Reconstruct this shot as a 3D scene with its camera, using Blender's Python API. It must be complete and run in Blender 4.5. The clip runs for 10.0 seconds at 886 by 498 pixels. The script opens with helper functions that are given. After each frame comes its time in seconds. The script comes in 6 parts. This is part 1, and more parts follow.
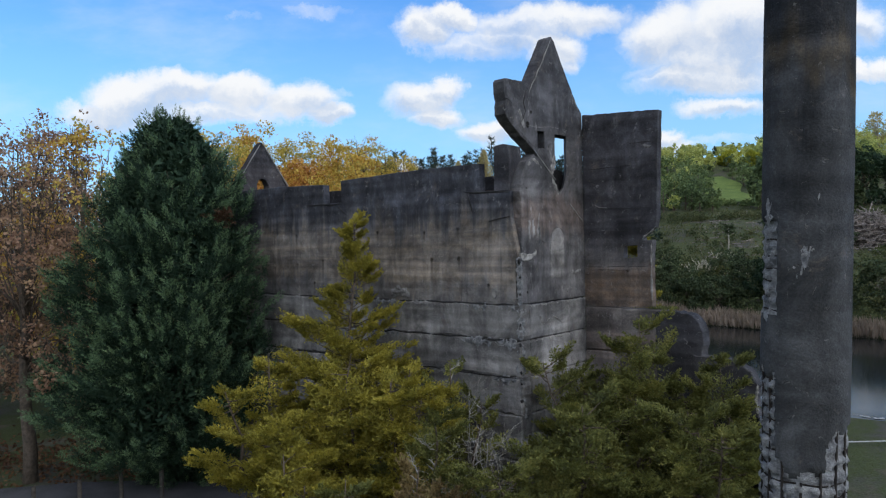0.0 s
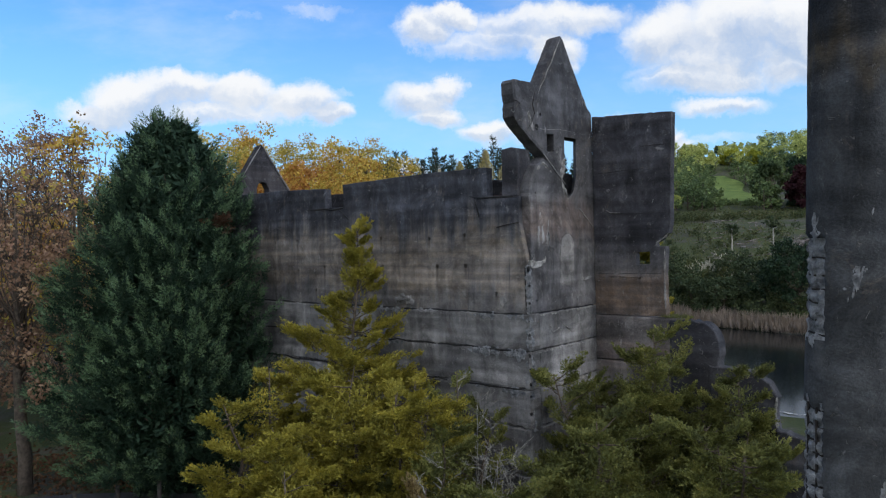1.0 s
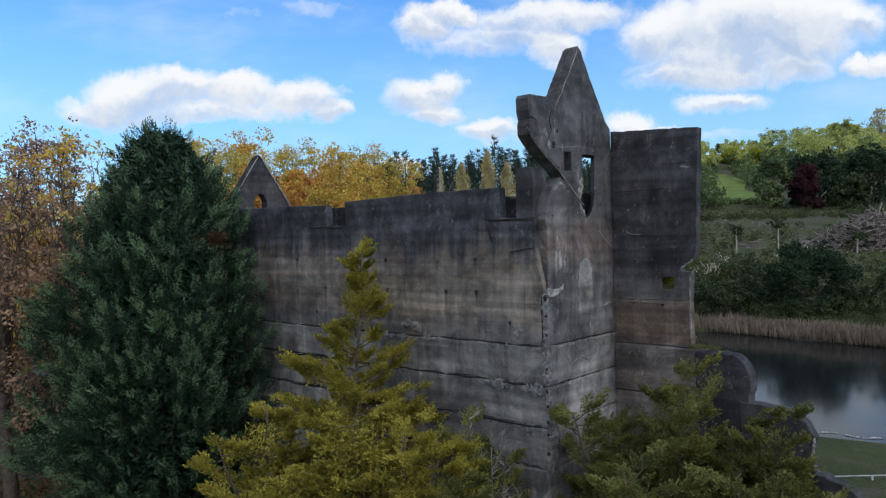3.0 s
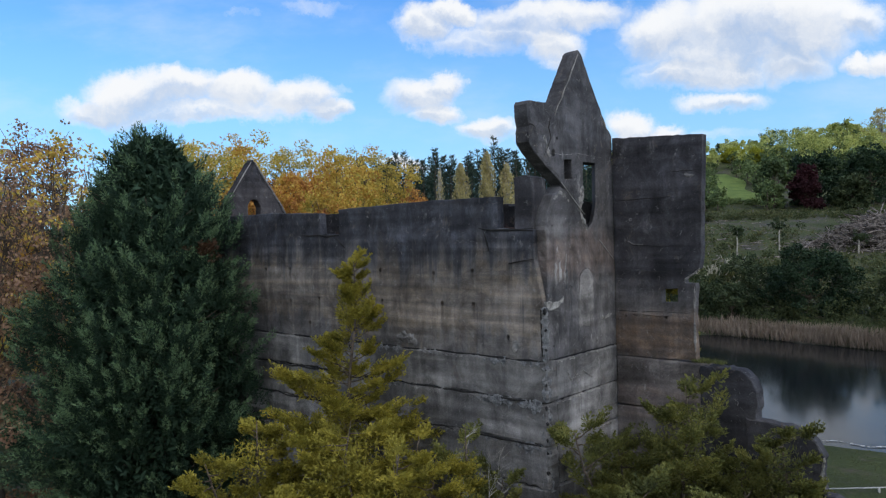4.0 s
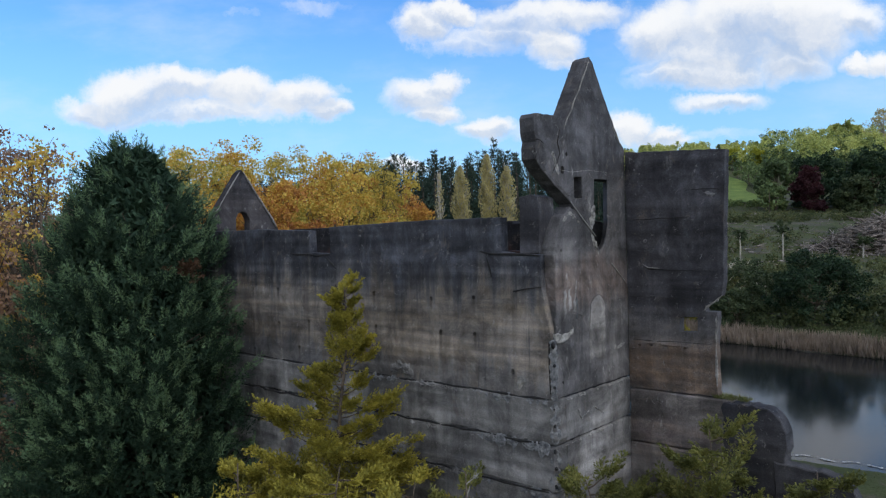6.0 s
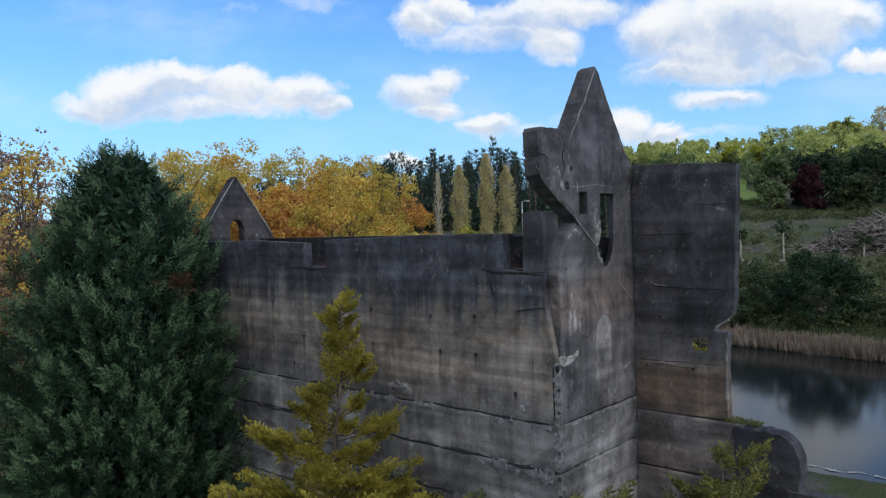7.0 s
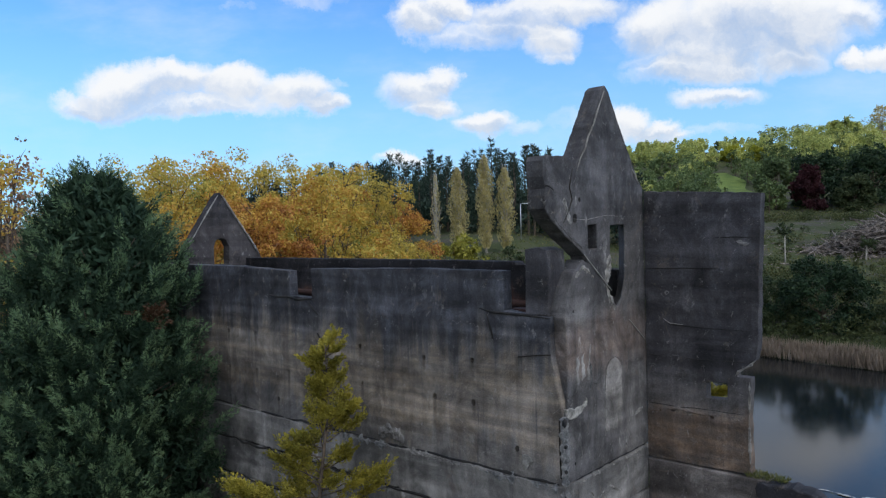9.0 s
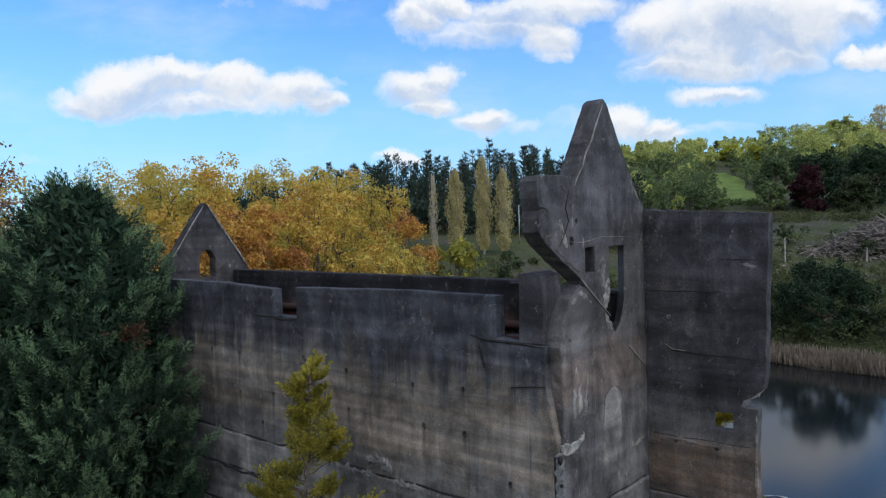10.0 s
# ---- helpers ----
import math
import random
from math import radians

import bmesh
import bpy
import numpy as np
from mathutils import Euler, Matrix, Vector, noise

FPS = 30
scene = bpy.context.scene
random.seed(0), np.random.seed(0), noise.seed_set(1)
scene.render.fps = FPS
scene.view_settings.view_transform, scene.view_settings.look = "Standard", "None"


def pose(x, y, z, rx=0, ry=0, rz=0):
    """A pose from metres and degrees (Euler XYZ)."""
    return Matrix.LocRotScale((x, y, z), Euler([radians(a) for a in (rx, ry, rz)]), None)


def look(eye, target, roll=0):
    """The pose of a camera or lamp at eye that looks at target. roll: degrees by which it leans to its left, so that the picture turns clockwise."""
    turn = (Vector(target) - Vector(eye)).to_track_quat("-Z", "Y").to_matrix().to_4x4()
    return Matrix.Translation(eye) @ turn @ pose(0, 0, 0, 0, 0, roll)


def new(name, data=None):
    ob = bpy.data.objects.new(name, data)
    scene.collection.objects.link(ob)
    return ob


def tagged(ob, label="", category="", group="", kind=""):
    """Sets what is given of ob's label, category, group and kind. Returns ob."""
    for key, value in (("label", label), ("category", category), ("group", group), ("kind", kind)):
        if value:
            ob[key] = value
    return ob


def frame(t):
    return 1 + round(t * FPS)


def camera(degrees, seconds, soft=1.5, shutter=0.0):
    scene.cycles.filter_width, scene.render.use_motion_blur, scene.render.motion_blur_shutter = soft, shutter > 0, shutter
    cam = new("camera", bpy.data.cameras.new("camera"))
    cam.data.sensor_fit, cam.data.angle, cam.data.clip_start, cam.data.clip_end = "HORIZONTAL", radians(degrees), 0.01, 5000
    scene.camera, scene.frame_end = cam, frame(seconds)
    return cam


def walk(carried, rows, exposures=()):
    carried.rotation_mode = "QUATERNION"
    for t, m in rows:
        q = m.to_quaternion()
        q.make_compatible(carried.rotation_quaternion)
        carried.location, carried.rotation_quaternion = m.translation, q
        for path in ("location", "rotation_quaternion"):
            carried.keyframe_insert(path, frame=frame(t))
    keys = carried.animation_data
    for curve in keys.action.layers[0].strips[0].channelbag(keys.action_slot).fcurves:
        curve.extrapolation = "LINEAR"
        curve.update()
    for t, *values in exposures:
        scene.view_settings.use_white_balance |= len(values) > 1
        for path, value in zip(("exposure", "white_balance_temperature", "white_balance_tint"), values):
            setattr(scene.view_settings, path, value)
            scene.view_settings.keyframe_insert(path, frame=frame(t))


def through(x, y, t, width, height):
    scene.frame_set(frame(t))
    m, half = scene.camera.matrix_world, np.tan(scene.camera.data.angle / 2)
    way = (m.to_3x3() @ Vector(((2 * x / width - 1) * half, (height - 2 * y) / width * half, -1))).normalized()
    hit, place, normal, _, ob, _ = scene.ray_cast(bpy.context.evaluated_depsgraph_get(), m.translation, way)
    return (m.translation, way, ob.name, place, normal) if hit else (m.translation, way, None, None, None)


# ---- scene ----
cam = camera(64.3, 10.0, soft=1.25)
PATH = [
    (0, (2.338, -0.724, 9.852), (1.002, 0.765, 9.847), -1.3),
    (0.5, (2.057, -0.508, 9.936), (0.72, 0.979, 9.932), -1.4),
    (1, (1.723, -0.276, 10.078), (0.386, 1.211, 10.072), -1.4),
    (1.5, (1.395, -0.066, 10.303), (0.058, 1.422, 10.292), -1.4),
    (2, (1.128, 0.149, 10.499), (-0.211, 1.636, 10.487), -1.6),
    (2.5, (0.815, 0.372, 10.714), (-0.522, 1.859, 10.7), -1.5),
    (4, (0.197, 1.193, 11.217), (-1.139, 2.681, 11.201), -1.5),
    (4.5, (-0.017, 1.534, 11.358), (-1.354, 3.021, 11.342), -1.6),
    (5, (-0.326, 1.872, 11.516), (-1.663, 3.359, 11.499), -1.5),
    (5.5, (-0.633, 2.175, 11.714), (-1.968, 3.664, 11.694), -1.5),
    (5.7, (-0.734, 2.289, 11.753), (-2.069, 3.778, 11.738), -1.5),
    (7, (-1.361, 2.979, 12.359), (-2.694, 4.471, 12.333), -1.5),
    (7.5, (-1.611, 3.258, 12.562), (-2.942, 4.751, 12.534), -1.5),
    (8, (-1.859, 3.54, 12.775), (-3.189, 5.034, 12.746), -1.5),
    (8.5, (-2.115, 3.86, 12.986), (-3.444, 5.354, 12.956), -1.5),
    (9, (-2.345, 4.224, 13.219), (-3.673, 5.719, 13.187), -1.5),
    (9.5, (-2.566, 4.651, 13.455), (-3.894, 6.146, 13.421), -1.5),
    (10, (-2.776, 5.051, 13.716), (-4.102, 6.548, 13.68), -1.5),
]
walk(cam, [(t, look(eye, target, roll)) for t, eye, target, roll in PATH])


# ---- world, sun ----
FWD = Vector((-0.6634, 0.7475, 0.0)).normalized()      # mean heading of the flight
RGT = Vector((FWD.y, -FWD.x, 0.0))


class Graph:
    """Short hand for building node trees."""

    def __init__(self, tree):
        self.t = tree
        tree.nodes.clear()

    def n(self, kind, ins=None, operation="", data_type="", blend_type="", wave_type="", bands="", smooth=False, clamp=False):
        nd = self.t.nodes.new("ShaderNode" + kind)
        if operation:
            nd.operation = operation
        if data_type:
            nd.data_type = data_type
        if blend_type:
            nd.blend_type = blend_type
        if wave_type:
            nd.wave_type, nd.bands_direction = wave_type, bands
        if smooth:
            nd.interpolation_type = "SMOOTHSTEP"
        if clamp:
            nd.use_clamp = True
        for k, v in (ins or {}).items():
            if isinstance(v, bpy.types.NodeSocket):
                self.t.links.new(v, nd.inputs[k])
            else:
                nd.inputs[k].default_value = v
        return nd

    def math(self, op, a, b=0.0, clamp=False):
        return self.n("Math", {0: a, 1: b}, operation=op, clamp=clamp).outputs[0]

    def mix(self, f, a, b, blend="MIX"):
        nd = self.n("Mix", {0: f, 6: a, 7: b}, data_type="RGBA", blend_type=blend)
        return nd.outputs[2]

    def ramp(self, v, lo, hi, a=0.0, b=1.0):
        return self.n("MapRange", {0: v, 1: lo, 2: hi, 3: a, 4: b}, smooth=True).outputs[0]

    def noise(self, vec, scale, detail=4.0, rough=0.55, dist=0.0):
        return self.n("TexNoise", {"Vector": vec, "Scale": scale, "Detail": detail, "Roughness": rough, "Distortion": dist}).outputs[0]

    def map(self, vec, scale=(1, 1, 1), loc=(0, 0, 0), rot=(0, 0, 0)):
        return self.n("Mapping", {"Vector": vec, "Location": loc, "Rotation": rot, "Scale": scale}).outputs[0]


SUN_EL = radians(38)
SUN_DIR = (RGT * 0.80 - FWD * 0.60) * math.cos(SUN_EL) + Vector((0, 0, math.sin(SUN_EL)))
SUN_AZ = math.atan2(SUN_DIR.x, SUN_DIR.y)

sun = new("sun", bpy.data.lights.new("sun", "SUN"))
sun.data.energy, sun.data.angle, sun.data.color = 0.9, radians(20), (1.0, 0.94, 0.86)
sun.matrix_world = look(SUN_DIR * 300, (0, 0, 0))

world = bpy.data.worlds.new("world")
scene.world = world
world.use_nodes = True
g = Graph(world.node_tree)
direction = g.n("TexCoord").outputs["Generated"]
sky = g.n("TexSky")
sky.sky_type, sky.sun_disc, sky.sun_elevation, sky.sun_rotation = "NISHITA", False, SUN_EL, SUN_AZ
sky.air_density, sky.dust_density, sky.ozone_density = 1.0, 0.4, 2.5
turned = g.map(direction, rot=(0, 0, math.atan2(FWD.x, FWD.y)))
sep = g.n("SeparateXYZ", {0: turned})
ahead = g.math("MAXIMUM", sep.outputs[1], 0.06)
u = g.math("DIVIDE", sep.outputs[0], ahead)
v = g.math("DIVIDE", sep.outputs[2], ahead)
plane = g.n("CombineXYZ", {0: u, 1: v, 2: 0.0}).outputs[0]
wob = g.n("TexNoise", {"Vector": plane, "Scale": 7.0, "Detail": 9.0, "Roughness": 0.66})
off = g.n("VectorMath", {0: wob.outputs[1], 1: (0.5, 0.5, 0.5)}, operation="SUBTRACT").outputs[0]
off = g.n("VectorMath", {0: off, 3: 0.10}, operation="SCALE").outputs[0]
warped = g.n("VectorMath", {0: plane, 1: off}, operation="ADD").outputs[0]
# heaps of cloud: place across, height, half width, half height, density
HEAPS = [(-0.429, 0.223, 0.088, 0.037, 1), (-0.486, 0.205, 0.064, 0.022, 1), (-0.365, 0.23, 0.072, 0.03, 1), (-0.285, 0.22, 0.056, 0.029, 1), (-0.213, 0.207, 0.056, 0.029, 1), (-0.17, 0.187, 0.036, 0.018, 1),
         (-0.358, 0.194, 0.16, 0.018, 0.9), (-0.157, 0.22, 0.024, 0.008, 0.4), (-0.032, 0.213, 0.053, 0.029, 1), (0.004, 0.224, 0.032, 0.02, 1), (-0.009, 0.184, 0.04, 0.021, 1), (0.066, 0.157, 0.045, 0.019, 1),
         (0.114, 0.148, 0.032, 0.013, 0.6), (-0.057, 0.108, 0.034, 0.011, 0.9), (0.267, 0.157, 0.036, 0.026, 1), (0.303, 0.144, 0.038, 0.016, 1), (0.327, 0.134, 0.028, 0.01, 0.9), (-0.028, 0.307, 0.042, 0.027, 1),
         (0.015, 0.322, 0.04, 0.019, 1), (0.054, 0.286, 0.08, 0.022, 0.7), (0.158, 0.283, 0.038, 0.034, 1), (0.127, 0.319, 0.104, 0.024, 0.85), (0.199, 0.325, 0.064, 0.027, 0.9), (0.161, 0.254, 0.028, 0.014, 0.8),
         (0.319, 0.295, 0.064, 0.044, 1), (0.415, 0.302, 0.104, 0.056, 1), (0.511, 0.285, 0.076, 0.047, 1), (0.494, 0.242, 0.053, 0.037, 1), (0.377, 0.232, 0.096, 0.027, 1), (0.396, 0.185, 0.058, 0.016, 0.9),
         (0.301, 0.247, 0.037, 0.014, 0.6), (0.584, 0.309, 0.044, 0.029, 1), (0.602, 0.239, 0.04, 0.016, 0.95), (0.639, 0.248, 0.032, 0.021, 1), (0.179, 0.154, 0.056, 0.018, 0.4), (0.403, 0.14, 0.072, 0.008, 0.4),
         (-0.178, 0.343, 0.056, 0.011, 0.4), (-0.282, 0.334, 0.032, 0.007, 0.35), (-0.584, 0.131, 0.048, 0.008, 0.35), (0.8, 0.42, 0.22, 0.07, 0.9), (-0.85, 0.3, 0.2, 0.05, 0.9), (0.1, 0.62, 0.35, 0.1, 0.9),
         (-0.7, 0.62, 0.25, 0.08, 0.9), (0.40, 0.264, 0.12, 0.036, 0.95), (0.52, 0.31, 0.10, 0.045, 0.95), (0.10, 0.30, 0.07, 0.026, 0.85)]
dens = None
shade = None
for cu, cv, ru, rv, k in HEAPS:
    q = g.map(warped, scale=(1 / ru, 1 / rv, 0), loc=(-cu / ru, -cv / rv, 0))
    r = g.n("VectorMath", {0: q}, operation="LENGTH").outputs["Value"]
    m = g.math("MULTIPLY", g.ramp(r, 1.55, 0.45), k)
    dens = m if dens is None else g.math("MAXIMUM", dens, m)
    low = g.math("MULTIPLY", m, g.ramp(g.n("SeparateXYZ", {0: q}).outputs[1], 0.6, -0.7))
    shade = low if shade is None else g.math("MAXIMUM", shade, low)
streaky = g.ramp(g.noise(g.map(direction, scale=(1, 1, 2.2)), 2.4, 7.0, 0.6), 0.36, 0.56)
front = g.ramp(sep.outputs[1], 0.15, 0.45)
dens = g.n("Mix", {0: front, 2: streaky, 3: dens}, data_type="FLOAT").outputs[0]
thin = g.noise(warped, 9.0, 10.0, 0.66)
dens = g.math("ADD", dens, g.math("MULTIPLY", g.math("SUBTRACT", thin, 0.5), 1.0))
# tops stand crisp against the blue, undersides melt into haze
dens = g.ramp(dens, g.ramp(shade, 0.1, 0.75, 0.12, 0.04), g.ramp(shade, 0.1, 0.75, 1.02, 1.25))
veil = g.ramp(g.noise(g.map(plane, (2.0, 5.0, 1.0)), 1.6, 6.0, 0.6), 0.42, 0.85, 0.0, 0.36)
dens = g.math("MAXIMUM", dens, veil)
haze = g.ramp(sep.outputs[2], 0.42, -0.02)
clear = g.mix(g.math("MULTIPLY", haze, 0.75), g.mix(1.0, sky.outputs[0], (0.072, 0.150, 0.225, 1), "MULTIPLY"), (0.46, 0.74, 0.95, 1))
heap = g.mix(g.math("MULTIPLY", g.ramp(shade, 0.15, 0.85), g.ramp(thin, 0.3, 0.7, 1.0, 0.3)), (0.93, 0.95, 0.98, 1), (0.52, 0.60, 0.74, 1))
# unseen clouds towards the sun, behind the flight, are brightened to fill the foreground
glow = g.n("VectorMath", {0: direction, 1: tuple(SUN_DIR)}, operation="DOT_PRODUCT").outputs["Value"]
heap = g.mix(1.0, heap, g.mix(g.ramp(glow, 0.0, 0.8), (1.0, 1.0, 1.0, 1), (2.2, 2.25, 2.3, 1)), "MULTIPLY")
g.n("OutputWorld", {0: g.n("Background", {0: g.mix(dens, clear, heap), 1: 1.0}).outputs[0]})

# ---- materials ----


def material(name):
    m = bpy.data.materials.new(name)
    m.use_nodes = True
    g = Graph(m.node_tree)
    return m, g, g.n("TexCoord").outputs["Object"]


def finish(g, color, rough=0.9, height=None, strength=0.4, dist=0.02, spec=0.3, metal=0.0):
    ins = {"Base Color": color, "Roughness": rough, "Specular IOR Level": spec, "Metallic": metal}
    if height is not None:
        ins["Normal"] = g.n("Bump", {"Height": height, "Strength": strength, "Distance": dist}).outputs[0]
    g.n("OutputMaterial", {0: g.n("BsdfPrincipled", ins).outputs[0]})


def concrete(name, pale, deep, dark, stain_z, soft=0.5, amount=0.9, brown=None, streak=2.6, chalk=0.5, leaks=(), strata=1.0):
    """Weathered board-marked concrete: dark lichen running down from stain_z, a brown band, pale lime streaks."""
    m, g, p = material(name)
    z = g.n("SeparateXYZ", {0: p}).outputs[2]
    run = g.noise(g.map(p, (1.9, 1.9, 0.06)), 1.0, 6.0, 0.68)
    patch = g.noise(p, 0.55, 6.0, 0.6)
    blot = g.noise(p, 3.2, 6.0, 0.65)
    fine = g.noise(p, 38.0, 4.0, 0.6)
    zz = g.math("ADD", z, g.math("MULTIPLY", g.math("SUBTRACT", run, 0.5), streak))
    zz = g.math("ADD", zz, g.math("MULTIPLY", g.math("SUBTRACT", patch, 0.5), 1.2))
    col = g.mix(g.ramp(patch, 0.35, 0.65), deep, pale)
    if brown:
        b0, b1, tone = brown
        band = g.math("MULTIPLY", g.ramp(zz, b0 - 0.25, b0 + 0.25), g.ramp(zz, b1 + 0.3, b1 - 0.3))
        layer = g.ramp(g.noise(g.map(p, (0.22, 0.22, 3.4)), 1.0, 5.0, 0.6, 0.4), 0.40, 0.62)
        tone = g.mix(g.math("ADD", g.math("MULTIPLY", layer, strata), 1.0 - strata), (tone[0] * 0.62, tone[1] * 0.66, tone[2] * 0.74, 1), tone)
        col = g.mix(g.math("MULTIPLY", band, g.ramp(blot, 0.2, 0.7, 0.35, 0.9)), col, tone)
    stain = g.math("MULTIPLY", g.ramp(zz, stain_z - soft, stain_z + soft), g.ramp(blot, 0.1, 0.6, amount * 0.7, amount))
    col = g.mix(stain, col, dark)
    smear = g.ramp(g.noise(g.map(p, (1.3, 1.3, 0.55), (2.0, 5.0, 1.0)), 1.0, 8.0, 0.72), 0.50, 0.68)
    col = g.mix(g.math("MULTIPLY", g.math("MULTIPLY", stain, smear), 0.75), col, (dark[0] * 2.6, dark[1] * 2.6, dark[2] * 2.5, 1))
    drip = g.ramp(g.noise(g.map(p, (4.5, 4.5, 0.2)), 1.0, 5.0, 0.7), 0.58, 0.74)
    col = g.mix(g.math("MULTIPLY", drip, 0.55), col, dark)
    lime = g.ramp(g.noise(g.map(p, (2.3, 2.3, 1.1), (7.3, 2.1, 0.4)), 1.0, 8.0, 0.75), 0.59, 0.70)
    col = g.mix(g.math("MULTIPLY", lime, chalk), col, (0.42, 0.41, 0.38, 1))
    # mottling, tide marks of the pours and wash-down streaks
    mott = g.noise(p, 0.9, 10.0, 0.70, 0.6)
    tide = g.noise(g.map(p, (0.16, 0.16, 2.1)), 1.0, 4.0, 0.55, 0.5)
    wash = g.noise(g.map(p, (2.4, 2.4, 0.14), (3.0, 1.0, 0.0)), 1.0, 4.0, 0.6, 0.3)
    for fac, lo, hi, a, b in ((mott, 0.30, 0.70, 0.46, 1.50), (tide, 0.35, 0.65, 1 - 0.26 * strata, 1 + 0.18 * strata), (wash, 0.35, 0.65, 0.80, 1.14), (fine, 0.2, 0.8, 0.70, 1.30)):
        k = g.ramp(fac, lo, hi, a, b)
        col = g.mix(1.0, col, g.n("CombineColor", {0: k, 1: k, 2: k}).outputs[0], "MULTIPLY")
    fleck = g.ramp(g.noise(g.map(p, (1.0, 1.0, 0.8), (1.7, 4.0, 2.0)), 1.7, 10.0, 0.78, 1.0), 0.56, 0.66)
    col = g.mix(g.math("MULTIPLY", fleck, 0.5), col, (0.145, 0.118, 0.094, 1))
    scab = g.ramp(g.noise(p, 5.5, 9.0, 0.75, 0.8), 0.60, 0.66)
    col = g.mix(g.math("MULTIPLY", scab, 0.45), col, (0.33, 0.32, 0.30, 1))
    # rust and soot run down below each tie hole
    if leaks:
        ex = g.n("SeparateXYZ", {0: p}).outputs[0]
        wav = g.math("MULTIPLY", g.math("SUBTRACT", blot, 0.5), 0.10)
        total = None
        for lx, lz, long in leaks:
            across = g.ramp(g.math("ABSOLUTE", g.math("ADD", g.math("SUBTRACT", ex, lx), wav), 0.0), 0.085, 0.015)
            down = g.math("MULTIPLY", g.ramp(z, lz - long, lz - 0.1), g.ramp(z, lz + 0.08, lz))
            one = g.math("MULTIPLY", across, down)
            total = one if total is None else g.math("MAXIMUM", total, one)
        col = g.mix(g.math("MULTIPLY", total, 0.5), col, (0.034, 0.027, 0.023, 1))
    boards = g.n("TexWave", {"Vector": g.map(p, (0.05, 0.05, 1.0)), "Scale": 0.9, "Distortion": 2.2, "Detail": 3.0}, wave_type="BANDS", bands="Z").outputs[1]
    pit = g.ramp(g.noise(p, 13.0, 5.0, 0.65), 0.24, 0.34)
    col = g.mix(1.0, col, g.mix(pit, (0.5, 0.5, 0.5, 1), (1.0, 1.0, 1.0, 1)), "MULTIPLY")
    h = g.math("ADD", g.math("MULTIPLY", fine, 0.22), g.math("ADD", g.math("MULTIPLY", boards, 0.25), g.math("ADD", g.math("MULTIPLY", mott, 1.2), g.math("MULTIPLY", pit, 0.4))))
    h = g.math("SUBTRACT", h, g.math("MULTIPLY", scab, 0.25))
    col = g.mix(1.0, col, (1.0, 0.985, 1.01, 1), "MULTIPLY")
    finish(g, col, 0.92, h, 1.0, 0.045, 0.2)
    return m


def grainy(name, a, b, scale=4.0, fine=40.0, rough=0.9, strength=0.5, dist=0.02, metal=0.0, spec=0.3):
    m, g, p = material(name)
    n1, n2 = g.noise(p, scale, 6.0, 0.6), g.noise(p, fine, 4.0, 0.6)
    col = g.mix(g.ramp(n1, 0.3, 0.7), a, b)
    col = g.mix(1.0, col, g.mix(n2, (0.65, 0.65, 0.65, 1), (1.35, 1.35, 1.35, 1)), "MULTIPLY")
    finish(g, col, rough, g.math("ADD", g.math("MULTIPLY", n1, 0.6), n2), strength, dist, spec, metal)
    return m


def foliage(name, tones, patch=0.5, through=0.35, gloss=0.0, chance=0.5):
    """Leaves: each leaf takes its own tone between the given ones, with drifts of tone over the crown."""
    m, g, p = material(name)
    rnd = g.n("NewGeometry").outputs["Random Per Island"]
    drift = g.noise(p, patch, 3.0, 0.6)
    mixv = g.math("ADD", g.math("MULTIPLY", rnd, chance), g.math("MULTIPLY", g.math("SUBTRACT", drift, 0.206 + chance * 0.294), 1.7), True)
    r = g.n("ValToRGB", {0: mixv})
    el = r.color_ramp.elements
    while len(el) < len(tones):
        el.new(0.5)
    for i, c in enumerate(tones):
        el[i].position = i / (len(tones) - 1)
        el[i].color = (*c, 1)
    col = r.outputs[0]
    a = g.n("BsdfPrincipled", {"Base Color": col, "Roughness": 0.6, "Specular IOR Level": 0.12 + gloss}).outputs[0]
    b = g.n("BsdfTranslucent", {"Color": g.mix(1.0, col, (1.15, 1.1, 0.8, 1), "MULTIPLY")}).outputs[0]
    g.n("OutputMaterial", {0: g.n("MixShader", {0: through, 1: a, 2: b}).outputs[0]})
    return m


ties = [(-22.62, 10.4), (-21.1, 10.42), (-22.62, 9.27), (-21.1, 9.29), (-19.45, 9.42), (-17.38, 9.48), (-16.25, 9.46), (-13.68, 9.44), (-12.49, 9.45), (-16.3, 10.42),
        (-14.0, 10.35), (-12.5, 10.42), (-22.6, 8.3), (-20.0, 8.55), (-11.3, 8.62)]    # tie holes in the front wall
M_FRONT = concrete("stained_concrete", (0.210, 0.195, 0.177, 1), (0.125, 0.120, 0.117, 1), (0.043, 0.046, 0.055, 1), 10.8, 0.6, 0.95, (8.6, 10.6, (0.250, 0.203, 0.150, 1)), 3.6, 0.35, [(x, z, 0.45 + 0.4 * ((i * 7) % 5) / 4) for i, (x, z) in enumerate(ties)])
M_LIFT = concrete("grey_concrete", (0.225, 0.217, 0.202, 1), (0.120, 0.116, 0.110, 1), (0.034, 0.037, 0.043, 1), 13.0, 0.6, 0.9, None, 1.2, 0.3)
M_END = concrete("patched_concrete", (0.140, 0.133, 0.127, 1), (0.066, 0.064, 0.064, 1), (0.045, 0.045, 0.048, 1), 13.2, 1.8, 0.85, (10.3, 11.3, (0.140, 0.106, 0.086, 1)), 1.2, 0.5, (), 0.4)
